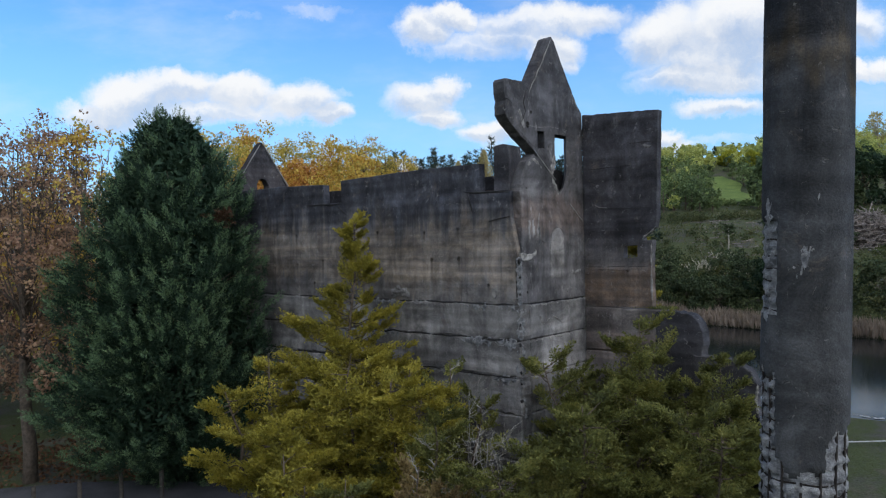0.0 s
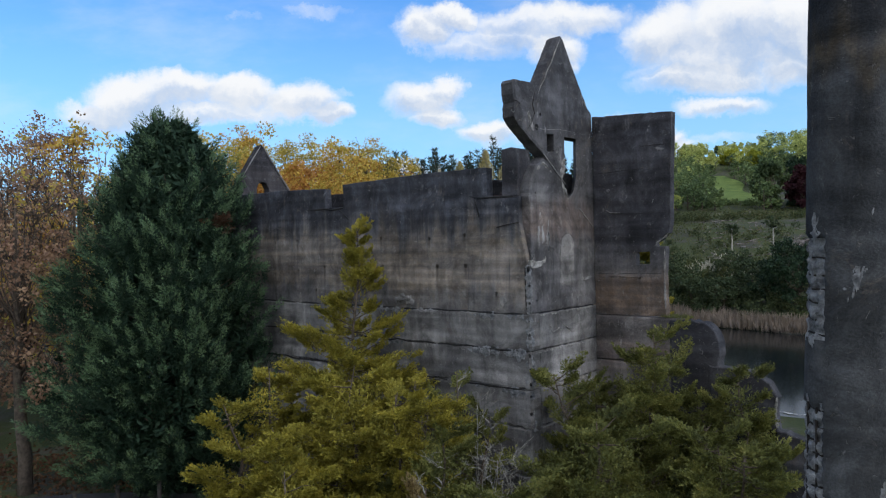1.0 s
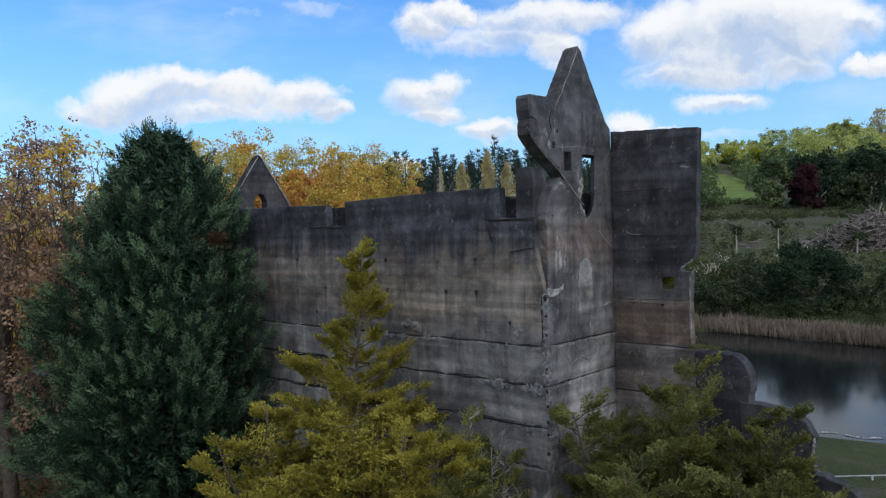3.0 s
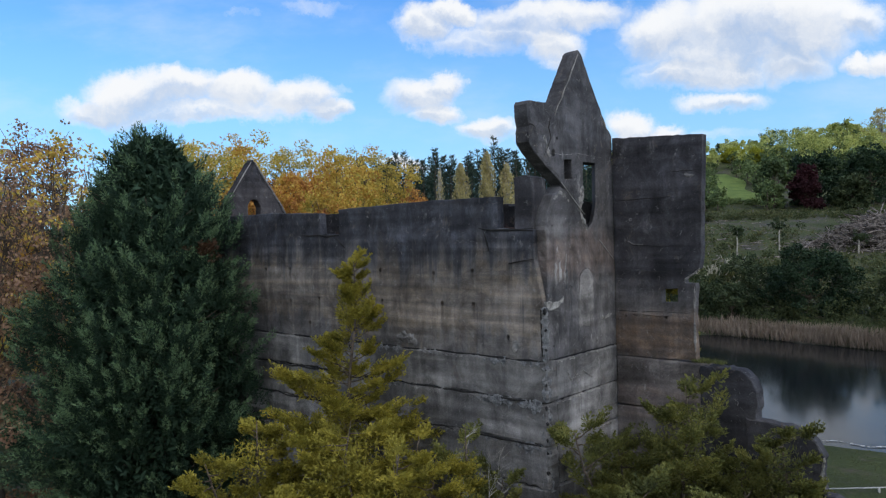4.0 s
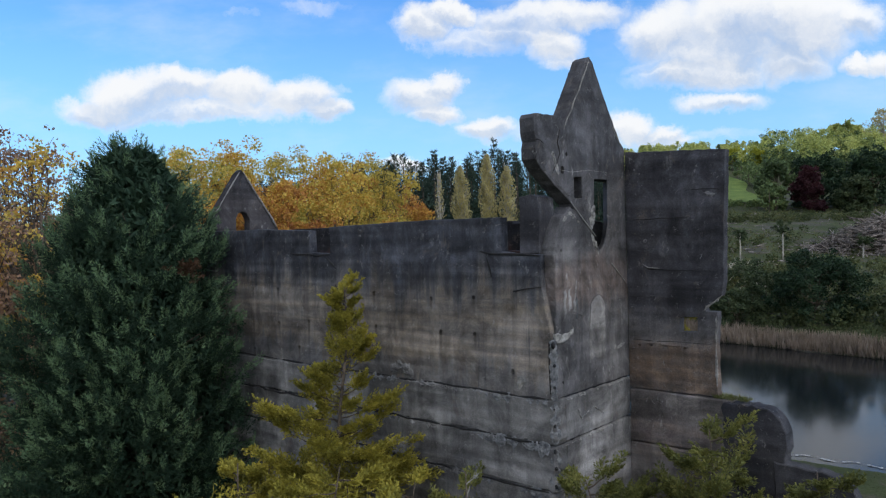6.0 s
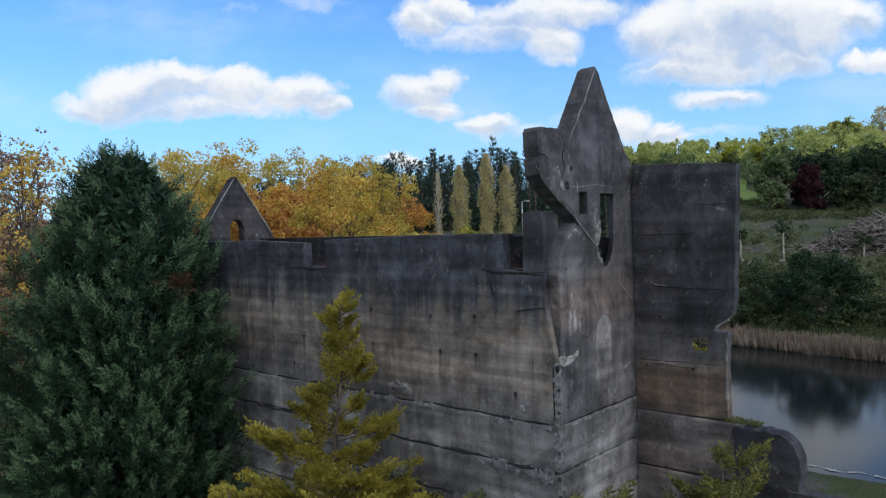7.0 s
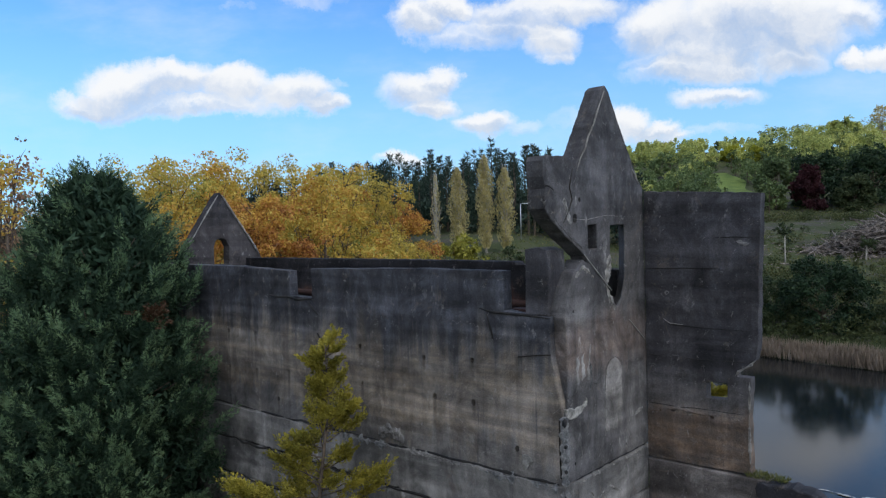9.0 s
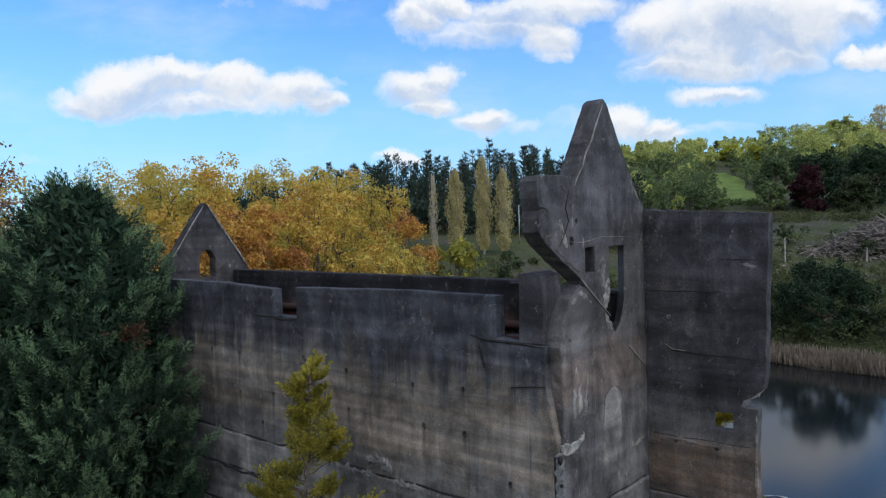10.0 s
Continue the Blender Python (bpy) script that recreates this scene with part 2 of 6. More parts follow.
M_WING = concrete("blackened_concrete", (0.165, 0.153, 0.144, 1), (0.088, 0.084, 0.083, 1), (0.035, 0.035, 0.040, 1), 9.7, 0.6, 0.86, (7.8, 9.05, (0.235, 0.158, 0.100, 1)), 1.6, 0.18)
M_FOOT = concrete("brown_grey_concrete", (0.185, 0.165, 0.148, 1), (0.105, 0.094, 0.086, 1), (0.032, 0.031, 0.034, 1), 13.0, 0.8, 0.8, (6.2, 6.9, (0.215, 0.165, 0.132, 1)), 1.0, 0.35)
# shade behind the parapet is put into this near-black rear wall tone
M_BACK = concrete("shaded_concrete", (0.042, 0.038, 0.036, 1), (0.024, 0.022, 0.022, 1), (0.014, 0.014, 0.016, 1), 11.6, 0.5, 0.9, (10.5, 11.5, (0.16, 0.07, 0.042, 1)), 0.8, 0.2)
M_GABLE = concrete("gable_concrete", (0.066, 0.060, 0.059, 1), (0.038, 0.035, 0.036, 1), (0.022, 0.022, 0.025, 1), 14.2, 1.0, 0.8, None, 1.5, 0.5)
M_COLUMN = concrete("column_concrete", (0.058, 0.060, 0.060, 1), (0.035, 0.037, 0.039, 1), (0.016, 0.018, 0.022, 1), 11.9, 1.2, 0.8, (11.95, 12.35, (0.15, 0.105, 0.045, 1)), 2.2, 0.15)
M_INFILL = concrete("lime_streaked_infill", (0.225, 0.213, 0.195, 1), (0.085, 0.081, 0.078, 1), (0.05, 0.049, 0.048, 1), 14.0, 0.6, 0.8, None, 1.0, 0.7)
M_STUB = concrete("sooty_concrete", (0.06, 0.058, 0.06, 1), (0.035, 0.035, 0.038, 1), (0.02, 0.021, 0.026, 1), 7.4, 0.8, 0.8, None, 0.8, 0.2)
M_RUBBLE = grainy("broken_concrete", (0.13, 0.125, 0.118, 1), (0.36, 0.34, 0.315, 1), 7.0, 45.0, 0.95, 1.0, 0.05)
M_COURSE = grainy("weathered_aggregate", (0.075, 0.077, 0.082, 1), (0.25, 0.25, 0.25, 1), 8.0, 45.0, 0.95, 1.0, 0.05)
M_RAW = grainy("spalled_aggregate", (0.10, 0.10, 0.105, 1), (0.36, 0.36, 0.36, 1), 9.0, 45.0, 0.95, 1.0, 0.05)
M_PLASTER = grainy("limewashed_infill", (0.13, 0.125, 0.115, 1), (0.42, 0.40, 0.37, 1), 6.0, 30.0, 0.95, 1.0, 0.04)
# shade of recesses put into colour: slot, gap, sockets, cracks, joints
M_DARK = grainy("recess_black", (0.012, 0.012, 0.013, 1), (0.03, 0.028, 0.027, 1), 6.0, 40.0)
M_RUST = grainy("rusted_steel", (0.026, 0.013, 0.011, 1), (0.050, 0.024, 0.018, 1), 9.0, 60.0, 0.85, 0.4, 0.01)
M_BAR = grainy("dark_rebar", (0.009, 0.008, 0.008, 1), (0.026, 0.019, 0.015, 1), 12.0, 70.0, 0.85)
M_CONDUIT = grainy("pale_conduit", (0.22, 0.21, 0.20, 1), (0.36, 0.345, 0.32, 1), 8.0, 50.0, 0.7)
M_BARK = grainy("brown_bark", (0.055, 0.042, 0.032, 1), (0.13, 0.10, 0.075, 1), 5.0, 30.0, 0.95, 0.9, 0.04)
M_PALEBARK = grainy("pale_bark", (0.26, 0.235, 0.20, 1), (0.42, 0.39, 0.34, 1), 3.0, 24.0, 0.9, 0.7, 0.03)
M_TWIG = grainy("grey_twigs", (0.15, 0.142, 0.125, 1), (0.29, 0.275, 0.24, 1), 3.0, 24.0, 0.9)
M_POST = grainy("weathered_timber", (0.028, 0.025, 0.022, 1), (0.07, 0.06, 0.052, 1), 6.0, 40.0, 0.9)
M_METAL = grainy("galvanised_steel", (0.40, 0.42, 0.44, 1), (0.55, 0.57, 0.58, 1), 5.0, 50.0, 0.45, 0.1, 0.005, 0.8)
M_WHITE = grainy("white_paint", (0.24, 0.24, 0.235, 1), (0.40, 0.40, 0.39, 1), 5.0, 40.0, 0.6, 0.1, 0.005)
M_ROAD = grainy("worn_asphalt", (0.032, 0.033, 0.037, 1), (0.06, 0.06, 0.065, 1), 0.8, 60.0, 0.9)

# dark crown and paler tips: depth shade and lit ends put into colour
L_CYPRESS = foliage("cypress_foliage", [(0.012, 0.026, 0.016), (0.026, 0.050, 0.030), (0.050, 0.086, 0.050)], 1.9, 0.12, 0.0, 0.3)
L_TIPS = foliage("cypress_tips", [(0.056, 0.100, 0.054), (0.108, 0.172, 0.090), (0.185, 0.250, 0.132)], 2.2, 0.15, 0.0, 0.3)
L_BROWN = foliage("browned_foliage", [(0.05, 0.030, 0.018), (0.10, 0.054, 0.032)], 1.0, 0.1)
L_GOLD = foliage("golden_foliage", [(0.070, 0.065, 0.015), (0.19, 0.172, 0.032), (0.33, 0.285, 0.05), (0.45, 0.375, 0.07)], 1.5, 0.3, 0.0, 0.35)
L_OLIVE = foliage("olive_foliage", [(0.036, 0.042, 0.017), (0.092, 0.100, 0.032), (0.175, 0.178, 0.052), (0.27, 0.25, 0.078)], 1.3, 0.3, 0.0, 0.35)
L_WITHER = foliage("withered_foliage", [(0.07, 0.052, 0.026), (0.155, 0.108, 0.048), (0.25, 0.20, 0.085)], 1.2, 0.25)
L_AUTUMN = foliage("autumn_foliage", [(0.29, 0.13, 0.045), (0.46, 0.24, 0.06), (0.56, 0.38, 0.08), (0.54, 0.42, 0.10), (0.36, 0.34, 0.09), (0.18, 0.22, 0.07)], 0.30, 0.35, 0.0, 0.5)
L_YELLOW = foliage("yellow_autumn_foliage", [(0.19, 0.18, 0.055), (0.40, 0.32, 0.075), (0.55, 0.41, 0.09), (0.58, 0.38, 0.10)], 0.35, 0.35, 0.0, 0.5)
L_ORANGE = foliage("orange_autumn_foliage", [(0.24, 0.10, 0.04), (0.43, 0.20, 0.06), (0.54, 0.33, 0.075), (0.55, 0.42, 0.095)], 0.35, 0.35, 0.0, 0.5)
L_RUSSET = foliage("russet_foliage", [(0.16, 0.088, 0.064), (0.29, 0.175, 0.12), (0.38, 0.26, 0.165)], 0.35, 0.35, 0.0, 0.6)
L_PINE = foliage("pine_foliage", [(0.014, 0.026, 0.021), (0.030, 0.050, 0.037), (0.056, 0.084, 0.054)], 0.15, 0.1)
L_POPLAR = foliage("poplar_foliage", [(0.26, 0.225, 0.10), (0.42, 0.36, 0.17), (0.56, 0.49, 0.25)], 0.2, 0.35)
# sunlight and shade on the hill wood are put into these two tones
L_HILL = foliage("sunlit_hill_foliage", [(0.13, 0.17, 0.07), (0.31, 0.36, 0.12), (0.50, 0.52, 0.18), (0.60, 0.59, 0.23)], 0.09, 0.35)
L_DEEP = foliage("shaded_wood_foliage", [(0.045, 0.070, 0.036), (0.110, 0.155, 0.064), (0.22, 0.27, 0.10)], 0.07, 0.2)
L_MACRO = foliage("dark_evergreen_foliage", [(0.010, 0.022, 0.013), (0.022, 0.042, 0.02), (0.035, 0.06, 0.026)], 0.1, 0.1)
L_RED = foliage("crimson_foliage", [(0.034, 0.014, 0.018), (0.065, 0.022, 0.028)], 0.2, 0.3)
L_LIME = foliage("yellow_green_foliage", [(0.25, 0.27, 0.04), (0.42, 0.42, 0.05)], 0.1, 0.4)
L_DULL = foliage("dull_yellow_foliage", [(0.14, 0.14, 0.03), (0.27, 0.26, 0.05), (0.40, 0.36, 0.07)], 0.3, 0.35)
L_SCRUB = foliage("scrub_foliage", [(0.020, 0.033, 0.018), (0.052, 0.072, 0.034), (0.11, 0.13, 0.062)], 0.3, 0.2)
L_REED = foliage("dry_reeds", [(0.12, 0.095, 0.076), (0.22, 0.175, 0.14), (0.33, 0.27, 0.22)], 0.4, 0.25)
L_GRASS = foliage("rank_grass", [(0.05, 0.06, 0.018), (0.11, 0.12, 0.04), (0.20, 0.18, 0.075)], 0.3, 0.25)
L_BANK = foliage("bank_grass_blades", [(0.03, 0.036, 0.014), (0.062, 0.070, 0.026), (0.11, 0.105, 0.045)], 0.3, 0.2)
L_PLUME = foliage("pale_plumes", [(0.40, 0.37, 0.31), (0.62, 0.58, 0.50)], 0.5, 0.3)
L_LITTER = foliage("fallen_leaves", [(0.05, 0.025, 0.015), (0.10, 0.05, 0.025), (0.16, 0.09, 0.04)], 0.5, 0.1)

# ---- mesh helpers ----
rng = np.random.default_rng(7)


def bare(name, label="", category="", group="", kind="", at=(0, 0, 0)):
    ob = new(name)
    ob.location = at
    return tagged(ob, label, category, group, kind)


def mesh_from(name, verts, faces, mat, parent=None, label="", smooth=False):
    me = bpy.data.meshes.new(name)
    me.from_pydata([tuple(v) for v in verts], [], faces)
    me.materials.append(mat)
    if smooth:
        me.polygons.foreach_set("use_smooth", [True] * len(me.polygons))
    me.update()
    ob = new(name, me)
    if parent:
        ob.parent = parent
        ob.matrix_parent_inverse = Matrix.Translation(-parent.location)
    return tagged(ob, label)


def part(name, bm, mat, parent=None, label=""):
    me = bpy.data.meshes.new(name)
    bmesh.ops.recalc_face_normals(bm, faces=bm.faces)
    bm.to_mesh(me)
    bm.free()
    me.materials.append(mat)
    ob = new(name, me)
    if parent:
        ob.parent = parent
        ob.matrix_parent_inverse = Matrix.Translation(-parent.location)
    return tagged(ob, label)


def quads(name, V, mat, parent=None, label="", smooth=False):
    """One mesh out of an (n, 4, 3) array of loose quads."""
    n = len(V)
    me = bpy.data.meshes.new(name)
    me.vertices.add(4 * n)
    me.vertices.foreach_set("co", np.ascontiguousarray(V, dtype=np.float32).reshape(-1))
    me.loops.add(4 * n)
    me.loops.foreach_set("vertex_index", np.arange(4 * n, dtype=np.int32))
    me.polygons.add(n)
    me.polygons.foreach_set("loop_start", np.arange(0, 4 * n, 4, dtype=np.int32))
    me.update(calc_edges=True)
    me.materials.append(mat)
    ob = new(name, me)
    if parent:
        ob.parent = parent
        ob.matrix_parent_inverse = Matrix.Translation(-parent.location)
    return tagged(ob, label)


def unit(a):
    return a / np.maximum(np.linalg.norm(a, axis=-1, keepdims=True), 1e-9)


def blades(P, D, L, W, sag=0.12, facing=None, loose=0.6):
    """Leaf diamonds at P along D; facing gives the way that their upper sides mostly turn."""
    n = len(P)
    D = unit(D)
    N = rng.normal(size=(n, 3)) if facing is None else unit(facing) + rng.normal(size=(n, 3)) * loose
    side = unit(np.cross(D, unit(N)))
    nor = np.cross(side, D)
    L, W = np.broadcast_to(L, (n,))[:, None], np.broadcast_to(W, (n,))[:, None]
    mid = P + D * L * 0.45 + nor * L * sag
    return np.stack([P, mid + side * W * 0.5, P + D * L, mid - side * W * 0.5], axis=1)


def tufts(T, A, length, count, leaf, width, spread=0.7):
    """Sprays: at each T, count leaves that fan off an axis A."""
    n = len(T)
    A = unit(A)
    T, A = np.repeat(T, count, 0), np.repeat(A, count, 0)
    length = np.repeat(np.broadcast_to(length, (n,)), count)
    k = n * count
    t = rng.random(k)
    perp = unit(np.cross(A, rng.normal(size=(k, 3))))
    th = spread * (1.15 - 0.8 * t)
    D = A * np.cos(th)[:, None] + perp * np.sin(th)[:, None]
    P = T + A * (t * length)[:, None]
    return blades(P, D, leaf * (1.1 - 0.5 * t) * rng.uniform(0.7, 1.3, k), width * rng.uniform(0.7, 1.3, k))


def fronds(B, D, N, length, fingers, leaves, leaf, reach=0.55, loose=0.45, slim=0.42):
    """Flat feathery sprays: off each branchlet (root B, way D, upper side N) stand fingers to both sides, each clad in scale leaves."""
    n = len(B)
    D, N = unit(D), unit(N)
    S = unit(np.cross(D, N))
    k = n * fingers
    B, D, N, S = (np.repeat(a, fingers, 0) for a in (B, D, N, S))
    L = np.repeat(length, fingers)
    t = np.tile((np.arange(fingers) + 0.5) / fingers, n) + rng.normal(size=k) * 0.04
    hand = np.tile(np.where(np.arange(fingers) % 2, 1.0, -1.0), n)
    hand[np.tile(np.arange(fingers) == fingers - 1, n)] *= 0.1
    F0 = B + D * (t * L)[:, None] + N * (0.10 * L * t * t)[:, None]
    FD = unit(D * (0.55 + 0.5 * t)[:, None] + S * (hand * 0.85)[:, None] + N * (0.18 + 0.25 * rng.normal(size=k))[:, None])
    FL = L * reach * (1.08 - 0.72 * t) * rng.uniform(0.7, 1.25, k)
    m = k * leaves
    F0, FD, N = (np.repeat(a, leaves, 0) for a in (F0, FD, N))
    FL = np.repeat(FL, leaves)
    u = rng.random(m)
    around = unit(rng.normal(size=(m, 3)))
    P = F0 + FD * (u * FL)[:, None] + N * (0.16 * FL * u * u)[:, None] + around * leaf * 0.16
    LD = FD + around * loose + N * 0.12
    return blades(P, LD, leaf * rng.uniform(0.7, 1.3, m) * (1.1 - 0.35 * u), leaf * slim * rng.uniform(0.75, 1.3, m), 0.1, N, 0.55)


def tube_into(V, F, pts, radii, sides=7):
    """Append a tapered tube along pts to the lists V and F."""
    pts = [Vector(p) for p in pts]
    base = len(V)
    up = Vector((0.31, 0.17, 0.93))
    for i, p in enumerate(pts):
        d = (pts[min(i + 1, len(pts) - 1)] - pts[max(i - 1, 0)]).normalized()
        a = d.cross(up)
        a = a.normalized() if a.length > 1e-3 else Vector((1, 0, 0))
        b = d.cross(a)
        for k in range(sides):
            w = 2 * math.pi * k / sides
            V.append(p + (a * math.cos(w) + b * math.sin(w)) * radii[i])
    for i in range(len(pts) - 1):
        for k in range(sides):
            k2 = (k + 1) % sides
            F.append((base + i * sides + k, base + i * sides + k2, base + (i + 1) * sides + k2, base + (i + 1) * sides + k))
    F.append(tuple(base + k for k in reversed(range(sides))))
    F.append(tuple(base + (len(pts) - 1) * sides + k for k in range(sides)))


def tube(name, pts, radii, mat, parent=None, label="", sides=8):
    V, F = [], []
    tube_into(V, F, pts, radii, sides)
    return mesh_from(name, V, F, mat, parent, label, True)


def bend(a, b, n=5, sag=0.0, jit=0.0):
    a, b = Vector(a), Vector(b)
    out = []
    for i in range(n + 1):
        t = i / n
        p = a.lerp(b, t) + Vector((0, 0, sag * 4 * t * (1 - t)))
        if 0 < i < n:
            p += Vector(rng.normal(size=3) * jit)
        out.append(p)
    return out


from mathutils.geometry import tessellate_polygon


def worn(loop, step=0.25, amp=0.02, seed=0.0):
    """Points along a closed outline, with small breaks in the edge."""
    out = []
    n = len(loop)
    for i in range(n):
        a, b = Vector((*loop[i], 0)), Vector((*loop[(i + 1) % n], 0))
        k = max(1, int((b - a).length / step))
        nrm = Vector((-(b - a).y, (b - a).x, 0)).normalized()
        for j in range(k):
            p = a.lerp(b, j / k)
            s = 0.4 * noise.noise(Vector((p.x * 2.3 + seed, p.y * 2.3, seed * 1.7))) + 0.8 * noise.noise(Vector((p.x * 8 + seed, p.y * 8, 3.1))) + 0.6 * noise.noise(Vector((p.x * 23 + seed, p.y * 23, 7.7)))
            out.append((p + nrm * s * amp))
    return out


def plate(name, outline, place, depth, mat, parent=None, label="", holes=(), amp=0.02, step=0.25, chamfer=0.03, seed=0.0, pockets=(), splay=None):
    """A thick wall piece from an outline (a, b). place(a, b, c) gives the point c metres behind the front face.
    holes go through it; pockets are blind holes (outline, depth)."""
    outer = worn(outline, step, amp, seed)
    loops = [outer] + [worn(h, 0.12, amp * 0.7, seed + 5) for h in holes]
    blind = [[Vector((*p, 0)) for p in h] for h, _ in pockets]
    V, F = [], []

    def inset(loop, d):
        n = len(loop)
        area = sum(loop[i].x * loop[(i + 1) % n].y - loop[(i + 1) % n].x * loop[i].y for i in range(n))
        s = 1 if area > 0 else -1
        res = []
        for i in range(n):
            e = loop[(i + 1) % n] - loop[i - 1]
            m = Vector((-e.y, e.x, 0)).normalized() * s
            res.append(loop[i] + m * d * (0.5 + 1.0 * abs(noise.noise(Vector((loop[i].x * 3, loop[i].y * 3, 9.0))))))
        return res

    def ring(loop, c):
        base = len(V)
        V.extend(place(p.x, p.y, c) for p in loop)
        return base

    def wallring(a, b, n):
        for i in range(n):
            j = (i + 1) % n
            F.append((a + i, a + j, b + j, b + i))

    fronts, front_idx, backs, back_idx = [], [], [], []
    for i, lp in enumerate(loops):
        ins = inset(lp, chamfer if i == 0 else -chamfer)
        back = [splay(q) for q in lp] if splay and i else lp
        f0, f1, b0 = ring(ins, 0.0), ring(lp, chamfer * 0.8), ring(back, depth)
        wallring(f0, f1, len(lp))
        wallring(f1, b0, len(lp))
        fronts.append(ins)
        front_idx += list(range(f0, f0 + len(lp)))
        backs.append(back)
        back_idx += list(range(b0, b0 + len(lp)))
    for lp, (_, dep) in zip(blind, pockets):
        f0, b0 = ring(lp, 0.0), ring(lp, dep)
        wallring(f0, b0, len(lp))
        F.append(tuple(range(b0, b0 + len(lp))))
        fronts.append(lp)
        front_idx += list(range(f0, f0 + len(lp)))
    F += [tuple(front_idx[i] for i in tri) for tri in tessellate_polygon(fronts)]
    F += [tuple(back_idx[i] for i in tri) for tri in tessellate_polygon(backs)]
    bm = bmesh.new()
    vs = [bm.verts.new(v) for v in V]
    for f in F:
        try:
            bm.faces.new([vs[i] for i in f])
        except ValueError:
            pass
    return part(name, bm, mat, parent, label)


def rock(name, at, size, mat, parent=None, label="", seed=1.0, cuts=2):
    """A lump of broken concrete."""
    bm = bmesh.new()
    bmesh.ops.create_icosphere(bm, subdivisions=cuts, radius=1.0)
    for vt in bm.verts:
        k = 1 + 0.35 * noise.noise(vt.co * 1.6 + Vector((seed, seed * 2, 0))) + 0.15 * noise.noise(vt.co * 5 + Vector((0, seed, 3)))
        vt.co = Vector((vt.co.x * size[0], vt.co.y * size[1], vt.co.z * size[2])) * k + Vector(at)
    return part(name, bm, mat, parent, label)


def ragged_band(name, pts, normal, width, height, mat, parent=None, label="", seed=0.0, broken=0.0, uneven=1.0):
    """A rough ridge of broken concrete along a line on a surface, fading into it at both sides."""
    pts = [Vector(q) for q in pts]
    normal = Vector(normal).normalized()
    line = []
    for a, b in zip(pts, pts[1:]):
        k = max(1, int((b - a).length / 0.05))
        line += [a.lerp(b, j / k) for j in range(k)]
    line.append(pts[-1])
    V, F, COLS = [], [], 8
    for i, q in enumerate(line):
        tan = (line[min(i + 1, len(line) - 1)] - line[max(i - 1, 0)]).normalized()
        side = tan.cross(normal).normalized()
        taper = min(1.0, 0.25 + i / 2, 0.25 + (len(line) - 1 - i) / 2)
        n0 = noise.noise(Vector((i * 0.09 + seed, seed, 0))) * 0.9 + noise.noise(Vector((i * 0.31 + seed, seed, 5))) * 0.7 + noise.noise(Vector((i * 0.83 + seed, seed, 9))) * 0.5
        w = width * max(0.02, 0.75 + n0 * uneven - broken) * taper + 0.002
        for j in range(COLS):
            vv = -1 + 2 * j / (COLS - 1)
            r1 = noise.noise(Vector((i * 0.45 + seed, j * 1.3, seed))) + 0.6 * noise.noise(Vector((i * 1.1, j * 2.9, seed + 3)))
            h = height * max(0.0, 1 - vv * vv) * max(0.1, 0.65 + 0.9 * r1) * taper * min(1.0, w / width + 0.2) - 0.004
            jag = noise.noise(Vector((i * 0.8, vv * 2, seed + 7))) * 0.5
            V.append(q + side * w * (vv + jag) + normal * h)
    for i in range(len(line) - 1):
        for j in range(COLS - 1):
            a = i * COLS + j
            F.append((a, a + 1, a + COLS + 1, a + COLS))
    return mesh_from(name, V, F, mat, parent, label)


# ---- ground, water ----
def lake_far(s):
    return np.clip(119 - 1.3 * s, 46, 92)


def ground_z(x, y):
    d = x * FWD.x + (y - 2) * FWD.y
    s = x * RGT.x + (y - 2) * RGT.y
    e = d - lake_far(s)
    slope = np.interp(d, [0, 82, 100, 125, 150, 200, 250, 280, 330, 410, 700, 4000], [0.3, 0.5, 3.4, 7.4, 11.8, 18.6, 27.5, 35, 50, 57, 60, 55])
    right = np.maximum(slope, 0.3 + np.clip(e, 0, 14) * 0.14)
    left = np.interp(d, [0, 50, 70, 90, 110, 125, 160, 250, 600, 4000], [0.3, 0.5, 2.0, 5.5, 9.3, 12.5, 16, 20, 30, 40])
    k = np.clip((s / np.maximum(d, 30) - 0.08) / 0.2, 0, 1)
    k = k * k * (3 - 2 * k)
    base = np.where(d < 40, 0.3, left * (1 - k) + np.where(e > 0, right, 0.3) * k)
    shore = np.clip(36.4 - 0.72 * (s - 20), 30.0, 42.0)
    wet = np.clip((d - shore) / 4, 0, 1) * np.clip(-e / 4, 0, 1) * np.clip((s - 8) / 6, 0, 1)
    return base - 1.6 * wet


GROUND_N, RINGS = 260, 120
radii = np.geomspace(1.0, 4000.0, RINGS)
ang = np.linspace(0, 2 * np.pi, GROUND_N, endpoint=False)
gx = (radii[:, None] * np.cos(ang)[None, :]).ravel()
gy = (2 + radii[:, None] * np.sin(ang)[None, :]).ravel()
gz = ground_z(gx, gy)
rough_g = np.array([noise.noise(Vector((a * 0.12, b * 0.12, 0))) * 0.12 + noise.noise(Vector((a * 0.02, b * 0.02, 5))) * 0.02 * min(60.0, math.hypot(a, b) * 0.2) for a, b in zip(gx, gy)])
wetness = gz < 0.0
gz = gz + np.where(wetness, 0, rough_g)
gv = [(0, 2, 0.3)] + list(zip(gx, gy, gz))
gf = [(0, 1 + i, 1 + (i + 1) % GROUND_N) for i in range(GROUND_N)]
for r in range(RINGS - 1):
    a, b = 1 + r * GROUND_N, 1 + (r + 1) * GROUND_N
    gf += [(a + i, b + i, b + (i + 1) % GROUND_N, a + (i + 1) % GROUND_N) for i in range(GROUND_N)]
